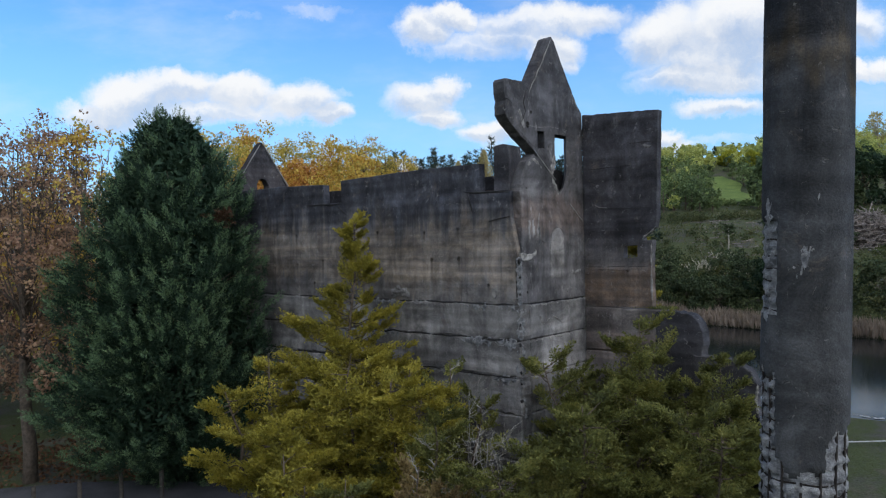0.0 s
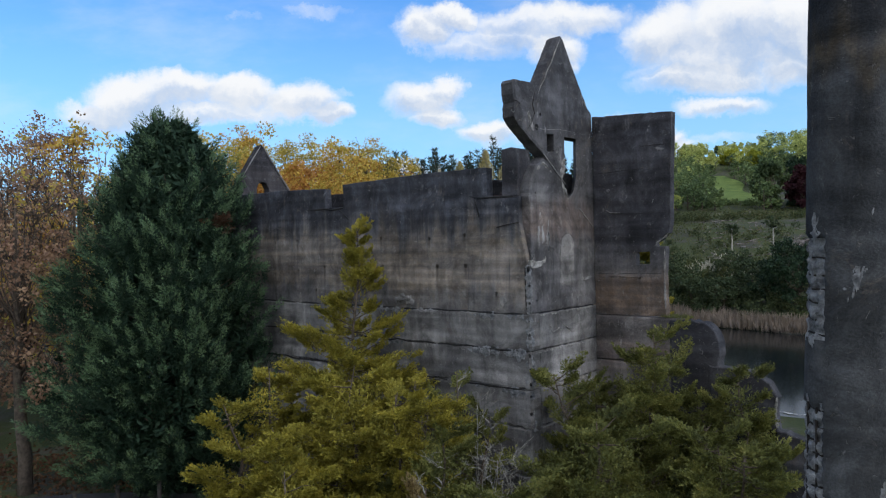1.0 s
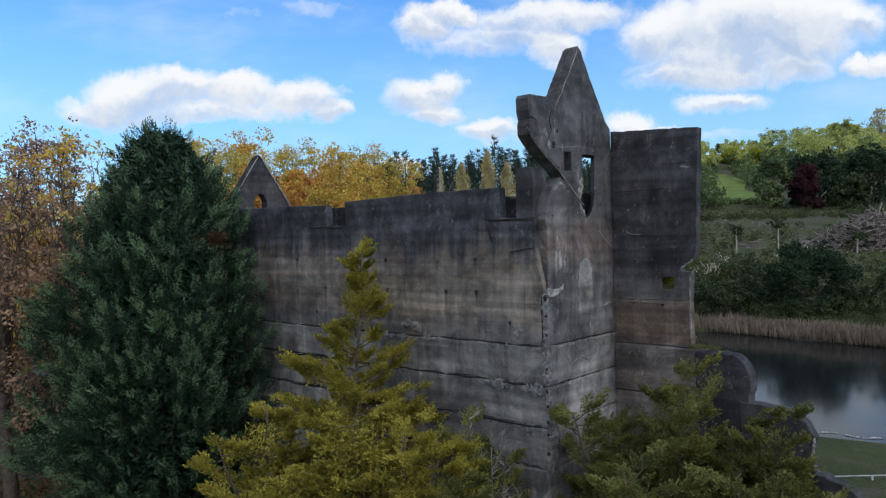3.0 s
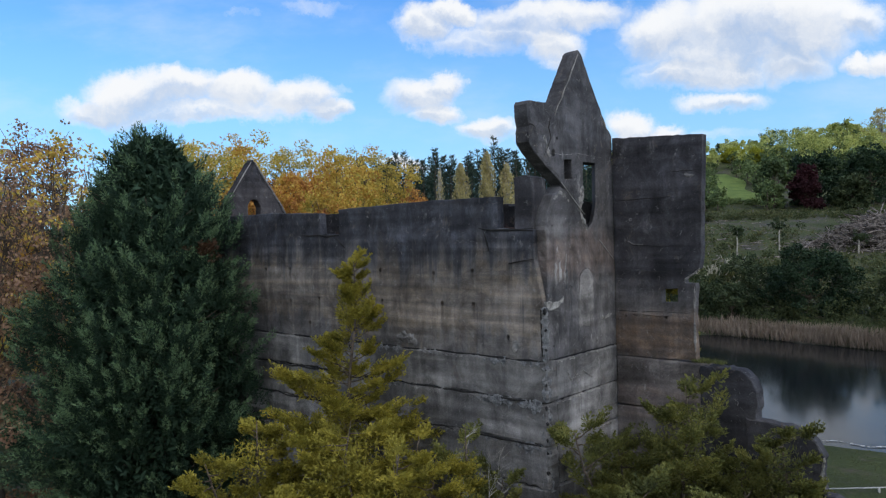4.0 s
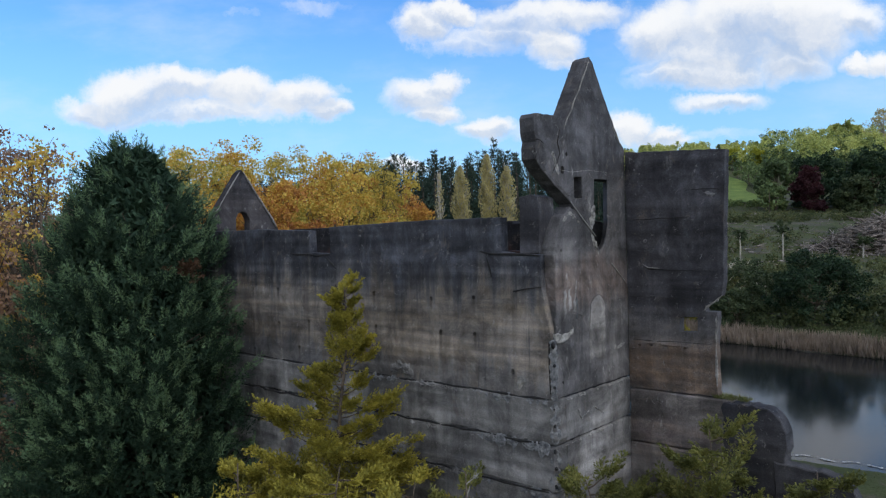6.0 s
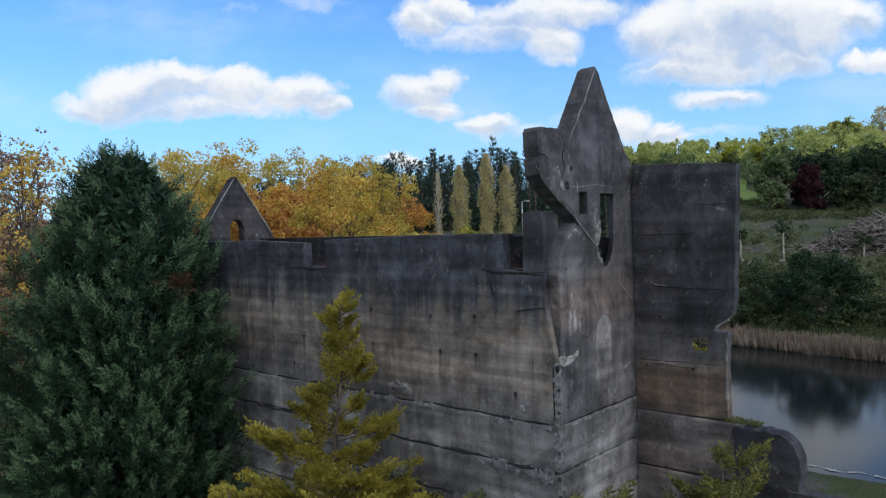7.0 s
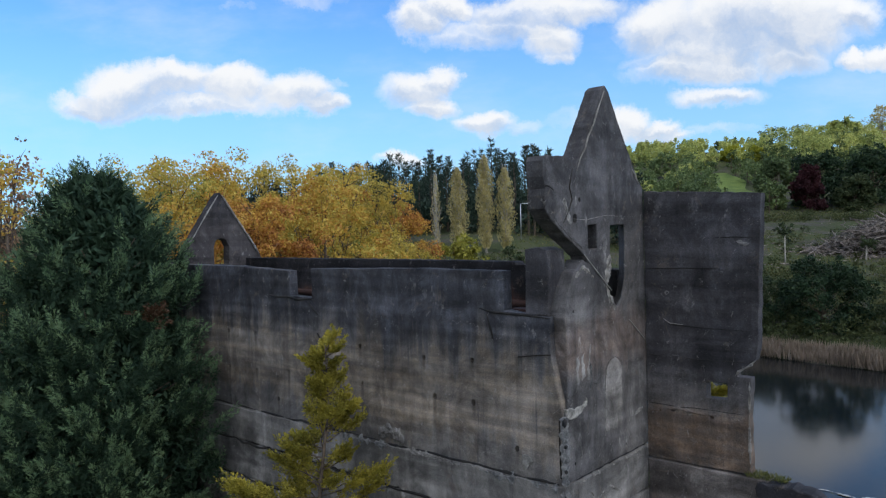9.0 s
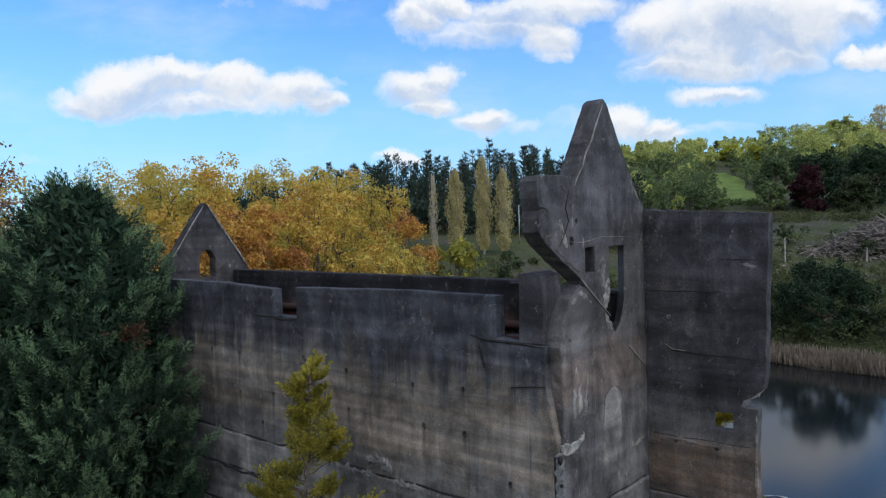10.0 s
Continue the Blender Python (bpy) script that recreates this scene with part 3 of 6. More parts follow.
m_ground, g, p = material("rough_pasture")
n1, n2, n3 = g.noise(p, 0.05, 5.0), g.noise(p, 0.6, 6.0), g.noise(p, 9.0, 4.0)
col = g.mix(g.ramp(n1, 0.35, 0.65), (0.038, 0.048, 0.019, 1), (0.058, 0.069, 0.027, 1))
n4 = g.noise(p, 0.17, 8.0, 0.7)
col = g.mix(g.ramp(n4, 0.48, 0.62), col, (0.066, 0.062, 0.052, 1))
col = g.mix(g.ramp(n2, 0.52, 0.72), col, (0.078, 0.068, 0.050, 1))
col = g.mix(1.0, col, g.mix(n3, (0.5, 0.5, 0.5, 1), (1.5, 1.5, 1.5, 1)), "MULTIPLY")
finish(g, col, 0.95, g.math("ADD", n3, g.math("MULTIPLY", n2, 2.0)), 0.8, 0.1, 0.1)
ground = mesh_from("ground", gv, gf, m_ground, None, "rough dark green pasture rising to a hillside beyond a pond", True)
tagged(ground, category="ground", kind="structure")

m_water, g, p = material("pond_water")
rip = g.noise(g.map(p, (1.0, 1.0, 1.0)), 2.2, 4.0, 0.6)
out = g.n("VectorMath", {0: p, 1: tuple(FWD)}, operation="DOT_PRODUCT").outputs["Value"]
gust = g.noise(g.map(p, (0.03, 0.09, 1), rot=(0, 0, 0.75)), 1.0, 4.0)
calm = g.ramp(g.math("ADD", out, g.math("MULTIPLY", g.math("SUBTRACT", gust, 0.5), 34.0)), 42.0, 30.0)
bmp = g.n("Bump", {"Height": rip, "Strength": g.math("ADD", 0.010, g.math("MULTIPLY", calm, 0.12)), "Distance": 0.05}).outputs[0]
wat = g.n("BsdfPrincipled", {"Base Color": (0.007, 0.009, 0.010, 1), "IOR": 1.33, "Roughness": g.math("ADD", 0.105, g.math("MULTIPLY", calm, 0.10)), "Specular IOR Level": 0.36, "Normal": bmp}).outputs[0]
g.n("OutputMaterial", {0: wat})
pond = []
for s, d in ((4, 34), (30, 26), (70, 24), (110, 24), (110, 60), (60, 60), (34, 86), (20, 100), (4, 100)):
    q = FWD * d + RGT * s + Vector((0, 2, 0.02))
    pond.append(q)
tagged(mesh_from("water", pond, [tuple(range(len(pond)))], m_water), "dark still pond water with faint ripples", "water", kind="structure")


# ---- the ruined building ----
FACE, END, REAR = 16.55, -10.1, 20.3       # planes of the front face, the end face and the wing
ruin = bare("ruined_building", "roofless weathered concrete works building with broken gables", "ruin", at=(-18.5, 18.5, 0.3))


def on_front(off=0.0):
    return lambda a, b, c: Vector((a, FACE - off + c, b))


def on_end(off=0.0):
    return lambda a, b, c: Vector((END + off - c, a, b))


def on_rear(off=0.0):
    return lambda a, b, c: Vector((a, REAR - off + c, b))


def ring_hole(cx, cz, r=0.045, n=7, squash=1.3):
    return [(cx + r * math.cos(2 * math.pi * i / n), cz + r * squash * math.sin(2 * math.pi * i / n)) for i in range(n)]


# tie holes left by the shuttering are pockets in the face
front = plate("front_wall", [(-27.7, 7.9), (-10.12, 7.95), (-10.13, 9.6), (-10.27, 10.1), (-10.37, 10.75), (-10.40, 11.1), (-10.36, 11.52), (-11.02, 11.53), (-11.57, 11.6), (-11.58, 12.46),
                             (-14.0, 12.5), (-18.3, 12.45), (-18.28, 11.62), (-19.3, 11.66), (-19.33, 12.38), (-22.0, 12.5), (-27.7, 12.55)],
              on_front(), 0.3, M_FRONT, ruin, "front wall with black lichen runs above brown bands", amp=0.025, pockets=[(ring_hole(*t, r=rng.uniform(0.045, 0.075)), 0.14) for t in ties])
# lower lifts, each a little proud of the one above, with dark open joints between
plate("wall_core", [(-27.6, -0.2), (-10.2, -0.2), (-10.2, 8.1), (-27.6, 8.1)], on_front(-0.05), 0.3, M_STUB, front, "dark core behind the joints")
plate("wall_core", [(FACE + 0.2, -0.2), (20.3, -0.2), (20.3, 8.2), (FACE + 0.2, 8.2)], on_end(-0.05), 0.25, M_STUB, front)
for z0, z1, off in ((6.985, 8.03, 0.05), (5.875, 6.955, 0.08), (4.755, 5.845, 0.11), (3.4, 4.725, 0.13), (-0.2, 3.37, 0.15)):
    ends = -10.09 + off * 0.4
    plate("pour_lift", [(-27.7, z0), (-20.0, z0 + 0.01), (-14.5, z0 - 0.01), (ends, z0), (ends, z1), (-12.0, z1 + 0.02), (-14.2, z1 + 0.015), (-15.6, z1 - 0.02), (-27.7, z1)], on_front(off), 0.5, M_LIFT, front, "grey concrete lift with a ragged upper lip", amp=0.055, step=0.12, chamfer=0.06, seed=z0)
    plate("pour_lift", [(FACE + 0.45, z0), (20.34, z0), (20.34, z1 + 0.02), (FACE + 0.45, z1)], on_end(off * 0.4), 0.42, M_LIFT, front, amp=0.04, step=0.12, chamfer=0.05, seed=z0 + 3)
    if z1 > 5:
        for k, (xa, xb) in enumerate(((-18.2, -15.2), (-15.0, -12.6), (-12.5, -10.2))):
            ragged_band("broken_lip", [(xa, FACE - off + 0.01, z1 - 0.06), (xb, FACE - off + 0.01, z1 - 0.05)], (0, -1, 0.25), 0.14, 0.055, M_COURSE if k != 1 else M_LIFT, front, "crumbling pale lip along the joint" if k == 0 else "", z0 * 3 + k * 7, 0.45, 1.3)
        ragged_band("broken_lip", [(END + off * 0.4 - 0.01, FACE + 0.3, z1 - 0.05), (END + off * 0.4 - 0.01, 20.1, z1 - 0.03)], (1, 0, 0.25), 0.06, 0.05, M_RUBBLE, front, "", z0 * 3 + 50, 0.6, 1.3)
# shadow line at each ragged pour joint is drawn as a black tube
for z, off in ((8.055, 0.005), (6.972, 0.062), (5.862, 0.092)):
    line = bend((-27.5, FACE - off, z), (-10.25, FACE - off, z), 40, 0, 0.022)
    tube("pour_joint", line, [0.012] + [rng.uniform(0.016, 0.042) for _ in line[2:]] + [0.012], M_DARK, front, "ragged pour joint with its shadow line drawn black" if z > 8 else "", 6)
ragged_band("chipped_boss", [(-15.7, FACE + 0.0, 8.16), (-15.25, FACE + 0.0, 8.42), (-14.75, FACE + 0.0, 8.14)], (0, -1, 0), 0.17, 0.09, M_LIFT, front, "raised broken mortar", 3.0)
ragged_band("chipped_boss", [(-11.12, FACE, 8.2), (-11.02, FACE, 8.55)], (0, -1, 0), 0.10, 0.07, M_RUBBLE, front, "pale spalled chip", 8.0)
# cracks along the sills of the notches
for pts in ([(-12.25, 11.62), (-11.9, 11.55), (-11.57, 11.54), (-11.0, 11.53), (-10.42, 11.49)], [(-12.05, 11.5), (-11.95, 11.2), (-11.88, 10.95)],
            [(-20.3, 11.66), (-19.9, 11.6), (-19.4, 11.62), (-18.9, 11.55), (-18.25, 11.6)], [(-18.5, 11.55), (-18.2, 11.3), (-18.0, 11.15)]):
    tube("crack", [(x, FACE - 0.004, z) for x, z in pts], [0.010] + [0.034] * (len(pts) - 2) + [0.012], M_DARK, front, "black open crack", 6)
plate("corner_block", [(-11.02, 11.54), (-10.44, 11.54), (-10.40, 12.45), (-10.42, 12.90), (-10.65, 12.97), (-11.0, 12.93)], on_front(-0.02), 0.62, M_WING, ruin, "upright grey merlon at the wall end", amp=0.02)
plate("notch_sill", [(-19.32, 11.4), (-18.26, 11.4), (-18.27, 11.58), (-19.3, 11.6)], on_front(-0.32), 0.3, M_RUST, ruin, "rust-brown sill inside the notch")
plate("notch_sill", [(-11.6, 11.4), (-11.0, 11.4), (-11.0, 11.6), (-11.6, 11.62)], on_front(-0.32), 0.3, M_RUST, ruin)
tube("steel_rod", [(-11.2, FACE - 0.03, 10.62), (-10.8, FACE - 0.05, 10.69), (-10.36, FACE - 0.04, 10.74)], [0.014] * 3, M_BAR, front, "dark rusty rod lying along the face", 6)
tube("hanging_cable", [(-18.05, FACE - 0.02, 10.65), (-17.75, FACE - 0.05, 10.35), (-17.55, FACE - 0.06, 9.9), (-17.5, FACE - 0.05, 9.55), (-17.35, FACE - 0.04, 9.5)], [0.018] * 5, M_BAR, front, "black cable hanging in a loop", 6)
tube("hanging_cable", [(-17.6, FACE - 0.03, 8.9), (-17.75, FACE - 0.10, 8.5), (-17.8, FACE - 0.14, 8.05), (-17.7, FACE - 0.12, 7.8)], [0.014] * 4, M_BAR, front, "", 6)

# end wall with the tall broken gable
slot = [(17.67, 12.88), (18.05, 12.9), (18.05, 13.42), (17.67, 13.4)]
gap = [(18.66, 13.40), (18.64, 12.6), (18.50, 12.35), (18.46, 12.1), (18.60, 11.85), (18.88, 11.55), (19.12, 11.72), (19.24, 12.0), (19.32, 12.25), (19.34, 13.42)]
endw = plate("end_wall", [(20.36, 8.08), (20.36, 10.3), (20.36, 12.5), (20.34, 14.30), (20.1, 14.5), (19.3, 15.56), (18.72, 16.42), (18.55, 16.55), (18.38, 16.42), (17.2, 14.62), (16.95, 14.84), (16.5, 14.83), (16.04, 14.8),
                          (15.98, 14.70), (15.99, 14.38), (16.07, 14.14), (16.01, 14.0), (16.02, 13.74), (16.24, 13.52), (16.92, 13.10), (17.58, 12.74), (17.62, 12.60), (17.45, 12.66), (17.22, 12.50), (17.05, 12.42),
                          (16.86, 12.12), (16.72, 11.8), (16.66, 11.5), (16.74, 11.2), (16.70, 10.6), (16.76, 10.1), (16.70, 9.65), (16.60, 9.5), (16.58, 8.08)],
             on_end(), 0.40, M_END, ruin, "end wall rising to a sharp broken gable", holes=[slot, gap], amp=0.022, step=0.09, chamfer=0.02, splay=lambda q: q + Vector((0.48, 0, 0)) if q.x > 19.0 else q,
             pockets=[(ring_hole(17.15, 13.55, 0.09, 8, 1.2), 0.12), (ring_hole(17.35, 13.95, 0.05, 7, 1.2), 0.10), (ring_hole(16.95, 8.42, 0.03), 0.1), (ring_hole(19.2, 8.3, 0.03), 0.1), (ring_hole(17.0, 11.6, 0.03), 0.1)])
# backing panel added; the slot's inner shade is its black colour
plate("slot_back", [(17.55, 12.75), (18.15, 12.75), (18.15, 13.5), (17.55, 13.5)], on_end(-0.24), 0.10, M_DARK, endw, "blocking inside the slot, its shade put in as black")
tube("coping_line", bend((END + 0.012, 18.5, 16.4), (END + 0.012, 17.25, 14.55), 7, 0.0, 0.012), [0.008, 0.018, 0.022, 0.018, 0.022, 0.018, 0.018, 0.008], M_RUBBLE, endw, "pale chipped arris", 6)
tube("coping_line", bend((END + 0.012, 19.7, 14.85), (END + 0.012, 20.12, 14.38), 4, 0.0, 0.01), [0.01, 0.02, 0.025, 0.02, 0.01], M_RUBBLE, endw, "", 6)
tube("conduit", bend((END + 0.03, 17.45, 12.78), (END + 0.03, 18.62, 11.93), 3), [0.010] * 4, M_CONDUIT, endw, "pale conduit slanting down the wall", 6)
tube("conduit", bend((END + 0.03, 19.42, 11.2), (END + 0.03, 20.24, 10.62), 3), [0.010] * 4, M_CONDUIT, endw, "", 6)
tube("crack", [(END + 0.003, 17.1, 14.6), (END + 0.003, 16.95, 14.2), (END + 0.003, 17.05, 13.95), (END + 0.003, 16.9, 13.7), (END + 0.003, 16.7, 13.45)], [0.008, 0.018, 0.016, 0.012, 0.005], M_BAR, endw, "rust-stained crack", 5)
tube("crack", [(END + 0.003, 16.06, 14.2), (END + 0.003, 16.2, 14.2), (END + 0.003, 16.35, 14.12)], [0.02, 0.014, 0.006], M_DARK, endw, "", 5)
# added panel paints the dark interior seen through the lower gap
plate("gap_back", [(18.35, 11.4), (19.75, 11.4), (19.8, 12.35), (18.9, 12.42), (18.4, 12.3)], on_end(-0.43), 0.12, M_DARK, endw, "panel added inside the lower gap, its shade put in as black", amp=0.05)
# blocked arch, pale infill a finger proud of the wall
arch = [(18.18, 8.80), (19.0, 8.76), (19.08, 9.9)] + [(18.68 + 0.40 * math.cos(t), 10.0 + 0.41 * math.sin(t)) for t in np.linspace(0.15, 2.7, 9)] + [(18.27, 9.7)]
plate("blocked_arch", arch, on_end(0.012), 0.06, M_INFILL, endw, "pale rough infill of a blocked arch", amp=0.065, step=0.05, chamfer=0.03, seed=4)
tube("arch_joint", [(END + 0.016, a + (0.015 if a > 18.65 else -0.015), b) for a, b in arch[5:]], [0.002] + [0.005] * (len(arch) - 7) + [0.002], M_DARK, endw, "dark joint round the infill", 5)
plate("lime_wedge", [(16.60, 9.62), (16.95, 9.56), (17.30, 9.60), (17.44, 9.72), (17.42, 9.58), (17.22, 9.46), (16.95, 9.37), (16.62, 9.43)], on_end(0.035), 0.07, M_PLASTER, endw, "bright freshly broken wedge", amp=0.05, step=0.05, chamfer=0.03, seed=2)
for k, (ya, yb, za, zb) in enumerate(((17.03, 17.20, 9.9, 10.66), (17.26, 17.42, 10.1, 10.7), (17.48, 17.62, 10.0, 10.5))):
    plate("plaster_patch", [(ya, za), (yb, za + 0.06), (yb - 0.02, zb), (ya + 0.02, zb - 0.08)], on_end(0.007), 0.05, M_LIFT, endw, "", amp=0.07, step=0.05, chamfer=0.02, seed=6.0 + k)
X = END - 0.004
for i, (pts, w, h, mat) in enumerate((
        ([(X, 16.64, 9.50), (X, 16.9, 9.46), (X, 17.2, 9.52)], 0.06, 0.05, M_PLASTER),
        ([(X, 16.70, 9.8), (X, 16.79, 10.4), (X, 16.76, 11.0), (X, 16.74, 11.6)], 0.04, 0.02, M_END),
        ([(X, 17.7, 10.9), (X, 17.6, 10.5), (X, 17.72, 10.2)], 0.05, 0.015, M_LIFT),
        ([(X, 17.60, 9.84), (X, 17.68, 10.1), (X, 17.62, 10.5)], 0.04, 0.05, M_COURSE),
        ([(X, 16.62, 9.48), (X, 16.95, 9.5)], 0.04, 0.05, M_PLASTER),
        ([(X, 18.62, 12.75), (X, 18.52, 12.4), (X, 18.42, 12.1), (X, 18.56, 11.8), (X, 18.82, 11.46)], 0.10, 0.06, M_RUBBLE),
        ([(X, 18.42, 13.3), (X, 18.38, 12.9), (X, 18.42, 12.5)], 0.10, 0.03, M_LIFT),
        ([(X, 16.3, 13.58), (X, 16.92, 13.2), (X, 17.5, 12.87)], 0.07, 0.03, M_END),
        ([(X, 17.1, 12.3), (X, 17.4, 12.5), (X, 17.55, 12.48), (X, 17.9, 12.25)], 0.07, 0.04, M_RUBBLE),
        ([(X, 17.7, 10.0), (X, 17.95, 9.95), (X, 18.1, 10.15)], 0.05, 0.03, M_END),
        ([(X, 16.7, 14.0), (X, 16.9, 13.6), (X, 17.0, 13.4)], 0.09, 0.03, M_RUBBLE),
        ([(X, 17.2, 9.3), (X, 17.15, 8.9), (X, 17.25, 8.4)], 0.07, 0.02, M_LIFT),
        ([(X, 19.5, 9.05), (X, 19.6, 8.9), (X, 20.1, 9.0)], 0.08, 0.05, M_RUBBLE),
        ([(X, 17.5, 7.75), (X, 17.7, 7.4), (X, 18.3, 7.6), (X, 18.9, 7.3)], 0.05, 0.06, M_RUBBLE))):
    ragged_band("spall", pts, (1, 0, 0), w, h, mat, endw, "pale freshly broken concrete" if i == 0 else "", float(i) * 5 + 1)
tube("crack", [(X, 16.98, 13.55), (X, 17.6, 13.52), (X, 18.4, 13.62), (X, 20.1, 13.6)], [0.004, 0.008, 0.006, 0.004], M_RUBBLE, endw, "pale pour line", 5)
# raw broken corner below the gable
for i, (z0, z1, w) in enumerate(((4.6, 5.8, 0.16), (5.9, 6.9, 0.17), (7.0, 8.0, 0.15), (8.05, 9.5, 0.14))):
    ragged_band("broken_arris", [(END + 0.015, FACE - 0.02, z0), (END + 0.01, FACE + 0.0, (z0 + z1) / 2), (END + 0.015, FACE - 0.02, z1)], (0.7, -0.7, 0), w * 0.8, 0.035, M_COURSE, endw, "raw broken corner showing pale aggregate" if i == 0 else "", i * 11.0, 0.0, 0.8)
for z in np.arange(5.2, 9.4, 0.46):
    k = rng.uniform(0.024, 0.06)
    rock("bar_socket", (-10.04 + rng.normal() * 0.03, FACE - 0.08 + rng.normal() * 0.02, float(z + rng.normal() * 0.08)), (k, k, k * rng.uniform(0.8, 2.0)), M_DARK, endw, seed=float(z), cuts=1)
tube("corner_bar", [(-10.2, FACE - 0.02, 9.45), (-10.2, FACE - 0.03, 8.9), (-10.19, FACE - 0.02, 8.2)], [0.018] * 3, M_BAR, endw, "dark exposed bar", 6)

# wing wall that runs on from the rear wall
peep = [(-8.62, 9.37), (-8.14, 9.39), (-8.14, 9.77), (-8.62, 9.75)]
wing = plate("wing_wall", [(-10.08, 7.75), (-7.66, 7.78), (-7.68, 8.9), (-7.63, 9.92), (-7.92, 9.93), (-7.95, 10.03), (-7.72, 10.18), (-7.62, 10.3), (-7.52, 10.34), (-7.45, 10.7), (-7.42, 12.2), (-7.37, 13.2), (-7.34, 14.02), (-8.6, 14.12), (-10.08, 14.22)],
             on_rear(), 0.27, M_WING, ruin, "tall blackened wing wall with a ragged broken edge", holes=[peep], amp=0.022, step=0.14, chamfer=0.014,
             pockets=[(ring_hole(-9.42, 8.98, 0.06, 7, 0.9), 0.12), (ring_hole(-8.5, 8.95, 0.055, 7, 0.9), 0.12), (ring_hole(-9.75, 8.93, 0.03), 0.1)])
tube("crack", [(-9.6, REAR - 0.003, 11.13), (-9.45, REAR - 0.003, 11.02), (-9.1, REAR - 0.003, 11.0), (-8.6, REAR - 0.003, 10.98), (-7.6, REAR - 0.003, 10.97)], [0.006, 0.022, 0.016, 0.01, 0.006], M_DARK, wing, "open crack", 5)
tube("pale_lip", [(-9.62, REAR - 0.008, 11.15), (-9.46, REAR - 0.012, 11.045), (-9.15, REAR - 0.01, 11.03)], [0.008, 0.018, 0.006], M_RUBBLE, wing, "chipped pale lip", 5)
for z, x0, x1 in ((10.26, -10.05, -9.6), (10.24, -9.5, -7.7), (12.35, -10.0, -8.3), (9.08, -10.0, -7.8), (13.05, -8.4, -7.5)):
    tube("pour_joint", bend((x0, REAR - 0.001, z), (x1, REAR - 0.001, z + 0.02), 6, 0, 0.008), [0.005] + [0.011] * 5 + [0.005], M_DARK, wing, "", 5)
ragged_band("spall", [(-7.5, REAR, 10.36), (-7.66, REAR, 10.2), (-7.9, REAR, 10.05), (-7.96, REAR, 9.95)], (0.2, -1, 0.1), 0.05, 0.05, M_RUBBLE, wing, "pale fresh break", 4.0)
ragged_band("spall", [(-7.65, REAR, 9.85), (-7.68, REAR, 9.0), (-7.67, REAR, 8.0)], (0.6, -0.8, 0), 0.03, 0.03, M_RUBBLE, wing, "", 14.0)
ragged_band("spall", [(-9.6, REAR, 9.0), (-9.3, REAR, 9.04), (-8.9, REAR, 8.98), (-8.4, REAR, 9.0)], (0, -1, 0), 0.05, 0.04, M_WING, wing, "", 24.0)
ragged_band("spall", [(-9.95, REAR, 9.3), (-10.0, REAR, 8.6), (-9.95, REAR, 8.0)], (0, -1, 0), 0.08, 0.02, M_WING, wing, "", 34.0)
ragged_band("spall", [(-7.9, REAR, 12.98), (-7.7, REAR, 12.9), (-7.6, REAR, 12.92)], (0, -1, 0), 0.06, 0.04, M_LIFT, wing, "", 44.0)
for z0, z1, off, x1 in ((6.3, 7.73, 0.05, -7.3), (4.9, 6.28, 0.09, -7.2), (-0.2, 4.88, 0.14, -7.1)):
    plate("pour_lift", [(-10.07, z0), (x1, z0), (x1, z1), (-10.07, z1)], on_rear(off), 0.45, M_FOOT, wing, "", amp=0.03, step=0.2, chamfer=0.05, seed=z0)
plate("wall_stub", [(-7.5, -0.2), (-5.7, -0.2), (-5.75, 3.0), (-5.85, 5.2), (-6.0, 6.2), (-6.06, 6.45), (-6.0, 6.85), (-6.05, 7.25), (-6.18, 7.5), (-6.4, 7.66), (-6.9, 7.7), (-7.5, 7.68)], on_rear(0.16), 0.5, M_STUB, ruin, "low blackened stub of broken wall", amp=0.05, step=0.12, chamfer=0.03, seed=8)
for loop, seed in (([(-6.3, -0.2), (-4.25, -0.2), (-4.36, 3.0), (-4.45, 4.9), (-4.5, 5.3), (-4.43, 5.72), (-4.62, 6.1), (-5.05, 6.36), (-6.3, 6.44)], 3.0), ([(-4.7, -0.2), (-3.0, -0.2), (-3.15, 3.4), (-3.3, 4.1), (-3.62, 4.55), (-4.1, 4.78), (-4.7, 4.86)], 6.0)):
    plate("wall_stub", loop, on_rear(0.20), 0.36, M_STUB, ruin, "lower broken step of the blackened wall", amp=0.05, step=0.12, chamfer=0.04, seed=seed)
ragged_band("spall", [(-4.44, REAR - 0.2, 5.74), (-4.5, REAR - 0.2, 5.3), (-4.45, REAR - 0.2, 4.9)], (0.6, -0.8, 0), 0.05, 0.04, M_RUBBLE, ruin, "pale raw edge of the broken step", 54.0)
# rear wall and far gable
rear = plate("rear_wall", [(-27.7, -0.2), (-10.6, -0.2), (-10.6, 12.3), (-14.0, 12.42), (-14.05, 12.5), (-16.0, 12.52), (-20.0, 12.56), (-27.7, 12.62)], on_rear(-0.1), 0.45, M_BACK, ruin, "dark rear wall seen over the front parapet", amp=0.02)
tube("rusty_beam", bend((-27, REAR - 0.05, 11.35), (-11, REAR - 0.05, 11.3), 4), [0.13] * 5, M_RUST, ruin, "rusty steel beam along the rear wall", 4)
DX = -27.5
door_arch = [(19.0, 12.4), (19.62, 12.4), (19.64, 13.1), (19.52, 13.35), (19.32, 13.45), (19.12, 13.36), (18.99, 13.12)]
